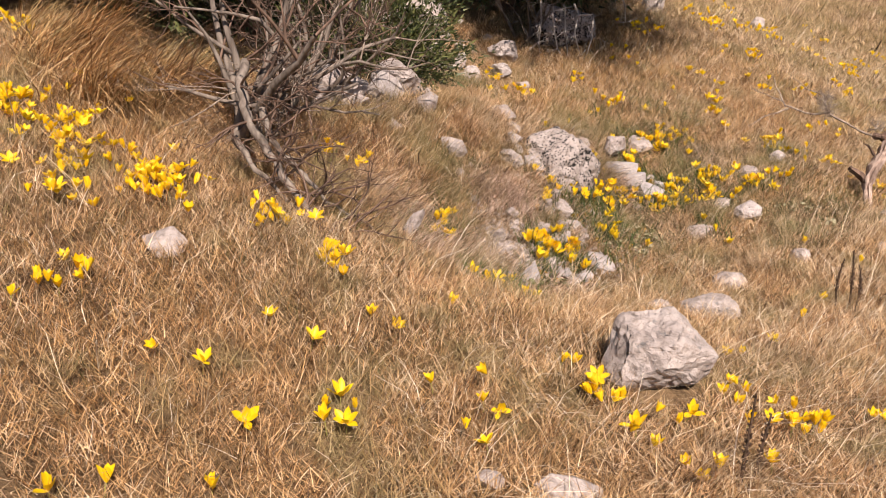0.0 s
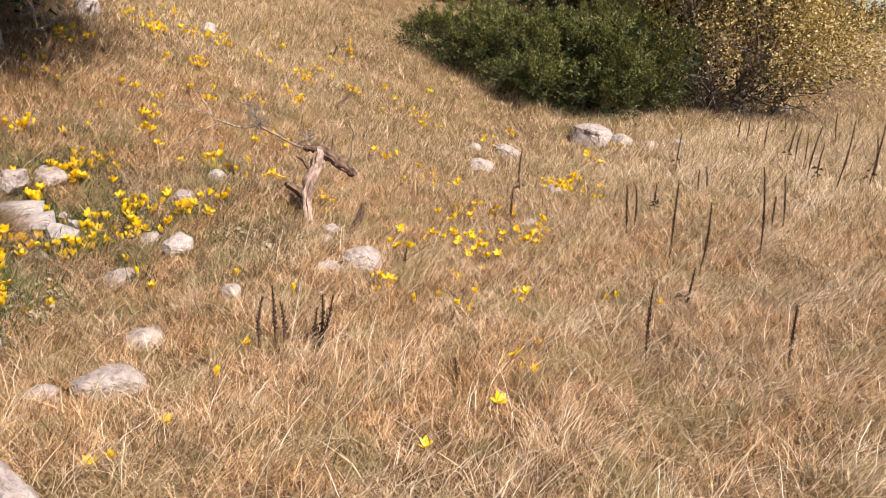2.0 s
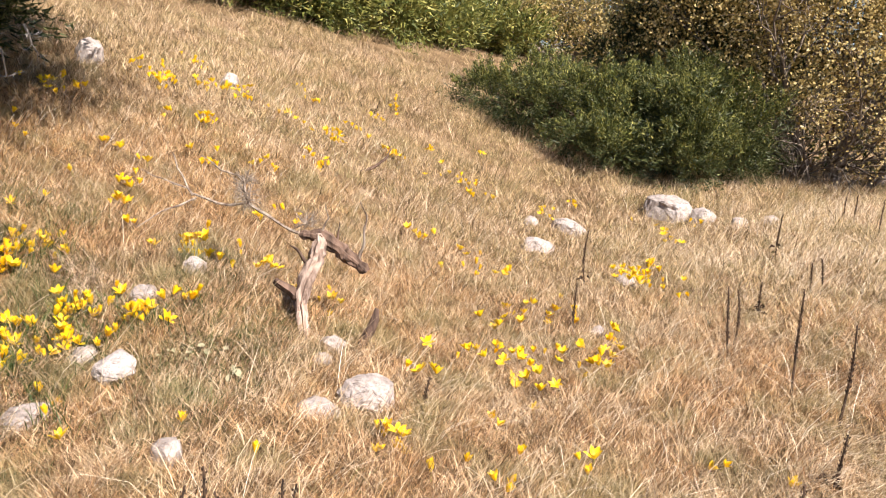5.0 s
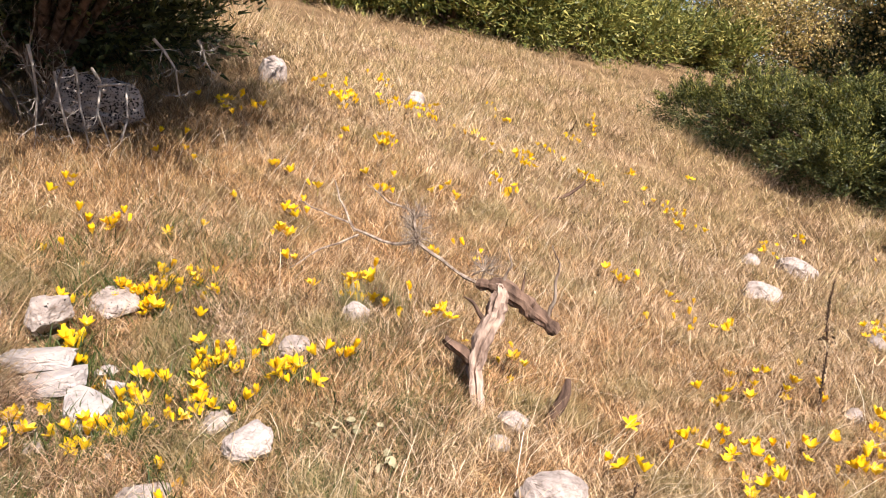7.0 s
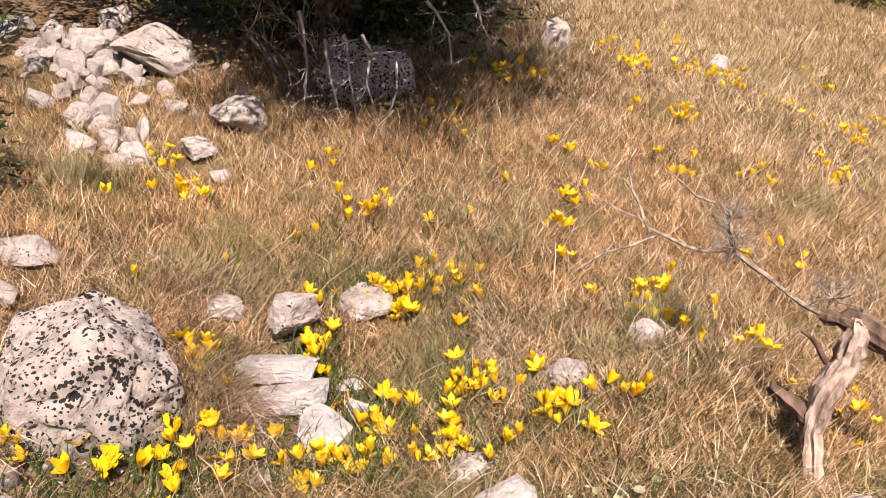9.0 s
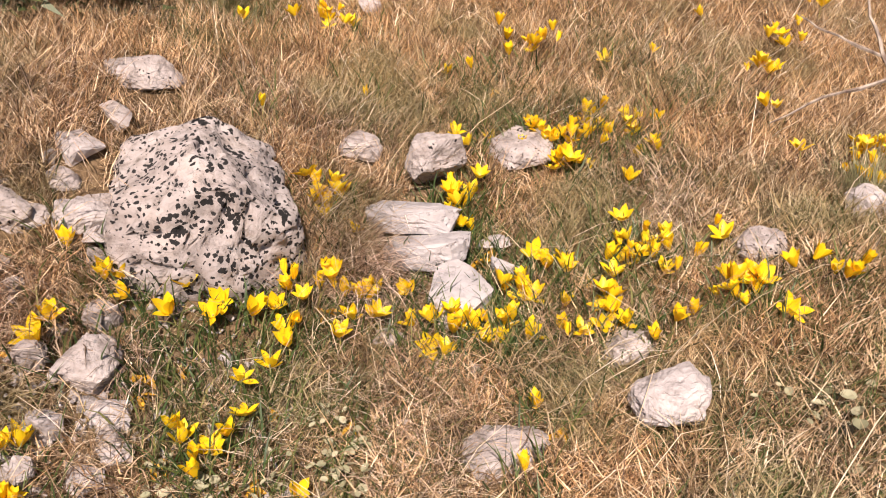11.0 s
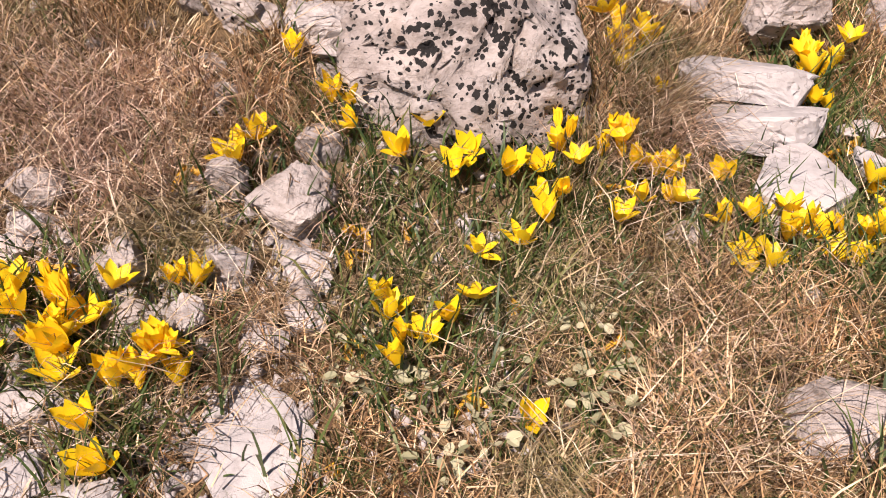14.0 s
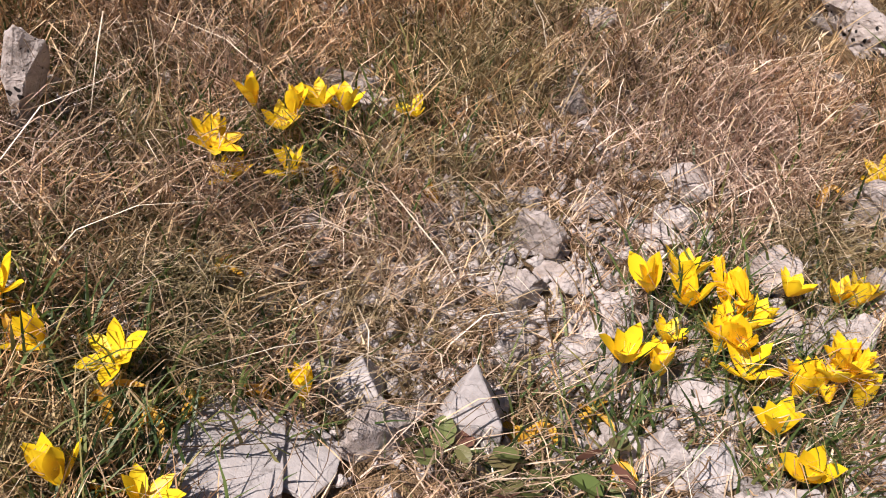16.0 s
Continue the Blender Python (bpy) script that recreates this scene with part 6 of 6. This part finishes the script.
# junipers of the slope above; unseen high lobes are added to cast their shade
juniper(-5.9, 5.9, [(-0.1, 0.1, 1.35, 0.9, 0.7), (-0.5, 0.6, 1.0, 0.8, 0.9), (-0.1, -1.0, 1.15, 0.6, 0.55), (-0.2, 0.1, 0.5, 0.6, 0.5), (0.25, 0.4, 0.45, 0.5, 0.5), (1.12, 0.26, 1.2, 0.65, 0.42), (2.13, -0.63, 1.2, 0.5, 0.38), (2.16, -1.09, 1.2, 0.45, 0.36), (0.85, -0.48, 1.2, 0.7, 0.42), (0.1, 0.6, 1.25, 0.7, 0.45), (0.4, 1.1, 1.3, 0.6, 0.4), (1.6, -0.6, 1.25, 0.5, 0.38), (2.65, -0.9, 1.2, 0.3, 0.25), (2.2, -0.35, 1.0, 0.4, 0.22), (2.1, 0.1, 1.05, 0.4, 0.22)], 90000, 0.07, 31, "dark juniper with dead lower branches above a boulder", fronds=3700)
bare_shrub(-5.15, 5.4, 0.8, 3, 33, "dead pale lower branches under the juniper", depth=3, lean=(0.2, 0.1))
def hanging_twig(points, seed):
    """A bare dead twig hanging out of the juniper, with short side spurs."""
    rng = random.Random(seed)
    e = new("dead_twig")
    o = Vector(points[-1])
    e.location = o
    P = [Vector(p) - o for p in points]
    v, f = tube(P, [0.009 - 0.006 * i / len(P) for i in range(len(P))], 6)
    link_mesh("twig", v, f, PALE_BARK, e, True)
    out = []
    for p in P[1:]:
        for _ in range(3):
            branch_tree(rng, p, (rng.gauss(0, 0.7), rng.gauss(0, 0.7), rng.uniform(-0.9, 0.2)), 0.10, 0.003, 1, out, 0.7, 0.0, 3)
    limbs("side_spurs", out, PALE_BARK, e, 4)
    return tagged(e, "pale dead twig hanging below the dark juniper", "dead branch", group="dead juniper twigs")


for i, pts in enumerate([[(-4.72, 5.37, 1.66), (-4.71, 5.38, 1.63), (-4.71, 5.39, 1.46), (-4.69, 5.41, 1.27)],
                         [(-4.67, 5.44, 1.66), (-4.66, 5.48, 1.59), (-4.67, 5.46, 1.43), (-4.64, 5.50, 1.27)],
                         [(-4.66, 5.46, 1.57), (-4.59, 5.58, 1.58), (-4.59, 5.58, 1.40), (-4.61, 5.53, 1.25)],
                         [(-4.81, 5.19, 1.77), (-4.81, 5.21, 1.67), (-4.81, 5.22, 1.51), (-4.81, 5.20, 1.37)],
                         [(-4.49, 5.69, 1.81), (-4.47, 5.73, 1.76), (-4.44, 5.78, 1.66), (-4.43, 5.79, 1.52)],
                         [(-4.36, 5.87, 1.81), (-4.35, 5.89, 1.76), (-4.34, 5.90, 1.70)],
                         [(-4.76, 5.29, 1.64), (-4.76, 5.31, 1.48), (-4.74, 5.34, 1.32)]]):
    hanging_twig(pts, 300 + i)
juniper(-5.9, 2.1, [(0, 0, 0.7, 0.8, 0.6), (0.3, 0.5, 1.0, 0.6, 0.5), (-0.3, -0.6, 0.9, 0.7, 0.6), (0.1, -1.2, 0.9, 0.7, 0.6)], 34000, 0.075, 36, "dark juniper on the slope behind the flowers", fronds=900)
juniper(-4.36, 3.44, [(0, 0, 0.18, 0.26, 0.24), (-0.1, -0.2, 0.3, 0.3, 0.28), (0.12, -0.22, 0.15, 0.22, 0.18)], 9000, 0.045, 40, "small dark juniper seedling at the foot of the rock heap", fronds=300)
# four high forward lobes here are unseen overhang, added to shade behind the shrub
juniper(-5.35, 2.95, [(0, 0, 0.75, 0.7, 0.6), (-0.6, 0.2, 1.0, 0.7, 0.8), (0.3, -0.7, 0.8, 0.6, 0.6), (1.2, -0.5, 1.08, 0.5, 0.33), (0.7, -1.0, 1.08, 0.5, 0.33), (0.55, 0.1, 1.15, 0.5, 0.35), (1.3, -1.15, 1.12, 0.45, 0.3)], 62000, 0.055, 32, "dark juniper behind the leafless shrub", fronds=900)
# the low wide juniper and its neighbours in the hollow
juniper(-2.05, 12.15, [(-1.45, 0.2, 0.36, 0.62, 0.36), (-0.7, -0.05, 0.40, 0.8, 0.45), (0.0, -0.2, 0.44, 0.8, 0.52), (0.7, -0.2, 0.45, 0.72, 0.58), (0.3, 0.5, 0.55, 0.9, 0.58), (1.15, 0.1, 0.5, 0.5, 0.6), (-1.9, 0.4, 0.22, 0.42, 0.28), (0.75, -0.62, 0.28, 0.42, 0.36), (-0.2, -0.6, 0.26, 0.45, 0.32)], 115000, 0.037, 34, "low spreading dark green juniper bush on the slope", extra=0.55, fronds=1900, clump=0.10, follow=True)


juniper(-1.7, 14.4, [(0, 0, 1.0, 0.9, 1.0), (0.1, 0, 2.2, 0.8, 1.1), (-0.3, 0.1, 3.2, 0.6, 0.9), (-0.9, 0.2, 1.0, 0.7, 0.8), (0.6, -0.2, 1.2, 0.6, 0.9)], 32000, 0.085, 37, "tall dark juniper behind the low bush", fronds=900)
bare_shrub(-0.35, 12.75, 1.5, 9, 38, "tangled leafless grey twigs below the hawthorn", depth=3, r0=0.016, twig=BARK)


# added dark fill behind the hawthorn, blocking bright sky between its leaves
juniper(0.1, 15.2, [(0, 0, 1, 1.1, 1.0), (0, 0, 2.3, 1.1, 1.2), (0.5, 0, 3.2, 0.9, 0.9), (-0.6, 0, 3.2, 0.9, 1.0)], 22000, 0.11, 39, "dark juniper added behind the hawthorn to fill sky gaps", fronds=700)


def autumn_tree(x, y, lobes, n, h, seed, label, stems=5):
    rng = random.Random(seed)
    e = new("hawthorn_tree")
    e.location = (x, y, float(height(x, y)))
    thick, thin = [], []
    for _ in range(stems):
        out = []
        branch_tree(rng, (rng.gauss(0, 0.25), rng.gauss(0, 0.25), -0.05), (rng.gauss(0, 0.45), rng.gauss(0, 0.45), 1), h * 0.5, 0.06, 4, out, 0.7, 0.15, 5, (3, 4), 0.66, 0.18)
        thick += [o for o in out if o[1][0] > 0.018]
        thin += [o for o in out if o[1][0] <= 0.018]
    for k in range(16):
        a = k * 0.39
        out = []
        branch_tree(rng, (math.cos(a) * 0.3, math.sin(a) * 0.3, 0.2), (math.cos(a), math.sin(a), 0.25), 1.0, 0.02, 3, out, 0.7, 0.0, 4, (3, 4), 0.65, 0.2)
        thin += out
    limbs("trunk", thick, BARK, e, 6)
    limbs("twig_tangle", thin, BARK, e, 4)
    c, d = lobes_points(rng, lobes, 2400)
    sprays("leaves", c, d, n, 0.035, AUTUMN, e, seed, True, 0.1)
    return tagged(e, label, "tree")


autumn_tree(-0.05, 13.2, [(0, 0, 2.0, 1.7, 1.4), (1.2, 0.0, 1.5, 1.2, 1.0), (-1.3, 0.3, 2.1, 1.3, 1.2), (0.3, -0.2, 3.1, 1.8, 1.4), (1.5, 0, 2.6, 1.1, 1.2), (-1.6, 0.4, 3.3, 1.4, 1.3), (1.3, -0.4, 0.9, 0.9, 0.6), (0.5, -0.8, 1.0, 0.9, 0.8), (0.9, 0.3, 3.9, 1.3, 1.0), (-0.6, 0.3, 4.2, 1.5, 1.0)], 115000, 3.8, 51, "hawthorn tree with yellowing autumn leaves and bare twigs", 7)
bare_shrub(-1.6, 14.6, 3.2, 3, 52, "bare grey tree with few yellow leaves", name="bare_tree", depth=4, r0=0.05, leaves=9000, twig=BARK)
bare_shrub(-5.2, 20.6, 3.4, 3, 54, "bare grey tree beside the junipers on the crest", name="bare_tree", depth=4, r0=0.06, leaves=14000, twig=BARK)
bare_shrub(-2.6, 17.0, 1.3, 14, 53, "red-twigged shrub behind the low juniper", name="red_shrub", twig=RED_TWIG, depth=3, r0=0.02)
for i, (x, y, w, h) in enumerate([(-9.6, 12.5, 1.1, 1.4), (-8.9, 13.2, 1.1, 1.3), (-8.3, 13.9, 1.1, 1.2), (-7.7, 14.7, 1.0, 1.1), (-7.2, 16.0, 1.0, 1.0), (-6.9, 17.7, 1.0, 0.7), (-6.5, 19.7, 0.9, 0.55), (-11.4, 10.2, 1.6, 1.8), (-12.0, 17.0, 2.2, 2.6), (-3.6, 25.5, 1.8, 1.9), (-2.0, 23.5, 1.8, 2.0), (-6.3, 21.6, 1.3, 1.2), (-4.6, 22.8, 1.9, 2.6), (-2.6, 20.5, 1.4, 1.5)]):
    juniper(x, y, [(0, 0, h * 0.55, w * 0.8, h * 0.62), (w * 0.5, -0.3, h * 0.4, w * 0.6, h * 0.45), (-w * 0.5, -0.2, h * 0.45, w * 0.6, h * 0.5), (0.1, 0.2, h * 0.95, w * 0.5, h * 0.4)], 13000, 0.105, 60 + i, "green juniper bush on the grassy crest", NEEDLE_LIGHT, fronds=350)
juniper(7.6, 34.0, [(0, 0, 1.0, 1.3, 1.1), (0.3, 0, 2.1, 0.9, 1.0), (-0.5, 0, 0.7, 1.0, 0.7)], 16000, 0.16, 80, "dark conifer standing alone on the far pasture", fronds=400)


def far_hill():
    """The wooded ridge beyond the pasture."""
    xs = np.linspace(-260, 420, 150)
    verts, faces = [], []
    for i, x in enumerate(xs):
        top = 8 + 1.2 * noise.noise(Vector((x * 0.03, 3, 0))) - 0.35 * max(0, x - 18) + 0.01 * max(0, x - 30) ** 1.3
        top = max(top, 0.5)
        for k in range(8):
            t = k / 7
            verts.append((x, 210 + 60 * t, -3 + (top + 3) * math.sin(t * 1.57) + (0.9 * noise.noise(Vector((x * 0.3, k * 2.0, 1))) if k else 0)))
        if i:
            for k in range(7):
                a = (i - 1) * 8 + k
                faces.append((a, a + 8, a + 9, a + 1))
    ob = link_mesh("backdrop", verts, faces, FOREST, None, True)
    tagged(ob, "distant dark wooded ridge under a blue sky", "hill", kind="structure")
    r = np.random.RandomState(2)
    vs = np.array(verts)
    k = r.randint(0, len(vs), 14000)
    p = vs[k] + r.randn(14000, 3) * [2.2, 4, 0.3]
    w, h = 0.7 + 0.5 * r.rand(14000), 1.8 + 1.6 * r.rand(14000)
    co = np.stack([p + np.stack([-w, 0 * w, 0 * w - 0.5], 1), p + np.stack([w, 0 * w, 0 * w - 0.5], 1), p + np.stack([0 * w, 0 * w, h], 1)], 1)
    t = np.arange(14000)[:, None] * 3 + [0, 1, 2]
    me = big_mesh("far_woods", co.reshape(-1, 3), np.zeros((0, 4), int), t, FOREST)
    tagged(new("far_woods", me), "dark conifers of the distant ridge", "forest", kind="stuff")


far_hill()


def leafy_plant(x, y, n, size, material, label, seed, spread=0.05):
    """A low plant of round leaves on short stalks."""
    rng = random.Random(seed)
    e = new("leafy_plant")
    e.location = (x, y, float(height(x, y)))
    lv, sv = [], []
    for _ in range(n):
        a, r, h = rng.uniform(0, 6.28), spread * rng.random() ** 0.6, rng.uniform(0.02, 0.06)
        p = Vector((math.cos(a) * r, math.sin(a) * r, h))
        sv.append(tube([(p.x * 0.3, p.y * 0.3, -0.01), p * 0.7, p], [0.0012, 0.001, 0.0008], 3, False))
        m = Matrix.Translation(p) @ Euler((rng.uniform(-0.7, 0.7), rng.uniform(-0.7, 0.7), a)).to_matrix().to_4x4()
        s = size * rng.uniform(0.6, 1.15)
        ring = [(0, 0, 0)] + [(s * (0.5 + 0.55 * math.cos(t)), s * 0.42 * math.sin(t), 0.12 * s * abs(math.sin(t))) for t in [k * 0.785 for k in range(8)]]
        ring[0] = (s * 0.5, 0, -0.06 * s)
        lv.append(([m @ Vector(q) for q in ring], [(0, 1 + k, 1 + (k + 1) % 8) for k in range(8)]))
    v, f = joined(sv)
    link_mesh("leaf_stalk", v, f, GREEN, e)
    v, f = joined(lv)
    link_mesh("foliage", v, f, material, e)
    return tagged(e, label, "plant")


for i, (x, y, n, s) in enumerate(PLANTS):
    leafy_plant(x, y, n, s, GREY_LEAF, "pale grey-green plant with small round leaves", 90 + i, 0.036 if y < 4.2 else 0.075)
for i, (x, y) in enumerate([(-2.56, 2.80), (-2.58, 2.90), (-2.53, 2.86), (-2.60, 2.95)]):
    leafy_plant(x, y, 9, 0.035, RED_LEAF, "low plant with reddish green leaves between the stones", 110 + i, 0.05)


def herb_tuft(x, y, size, seed):
    """A dense grey-green tuft of fine upright stems."""
    r = np.random.RandomState(seed)
    n = 1100
    a, q = r.rand(n) * 6.283, r.rand(n) ** 0.7
    base = np.stack([np.cos(a) * q * size * 0.45, np.sin(a) * q * size * 0.45, 0 * a - 0.01], 1)
    tip = base + np.stack([np.cos(a) * q * size * 0.35, np.sin(a) * q * size * 0.35, size * (0.15 + 0.6 * r.rand(n))], 1) + r.randn(n, 3) * size * 0.2
    side = np.stack([np.sin(a), -np.cos(a), 0 * a], 1) * 0.0017
    co = np.stack([base - side, base + side, tip], 1)
    me = big_mesh("foliage", co.reshape(-1, 3), np.zeros((0, 4), int), np.arange(n)[:, None] * 3 + [0, 1, 2], HERB)
    e = new("herb_tuft", me)
    e.location = (x, y, float(height(x, y)))
    return tagged(e, "grey-green tufted herb growing in the dry grass", "plant", group="grey-green herbs")


for i, (x, y, s) in enumerate([(-2.84, 5.32, 0.17), (-2.75, 5.45, 0.13), (-4.5, 4.05, 0.18)]):
    herb_tuft(x, y, s, 200 + i)
stick = new("fallen_twig")
stick.location = (-3.25, 8.0, float(height(-3.25, 8.0)))
v, f = tube([(-0.1, -0.1, 0.01), (0, 0, 0.05), (0.08, 0.05, 0.12), (0.1, 0.08, 0.2)], [0.012, 0.012, 0.010, 0.004], 6)
link_mesh("twig", v, f, DARK_WOOD, stick, True)
tagged(stick, "short dark broken twig sticking out of grass", "dead branch")
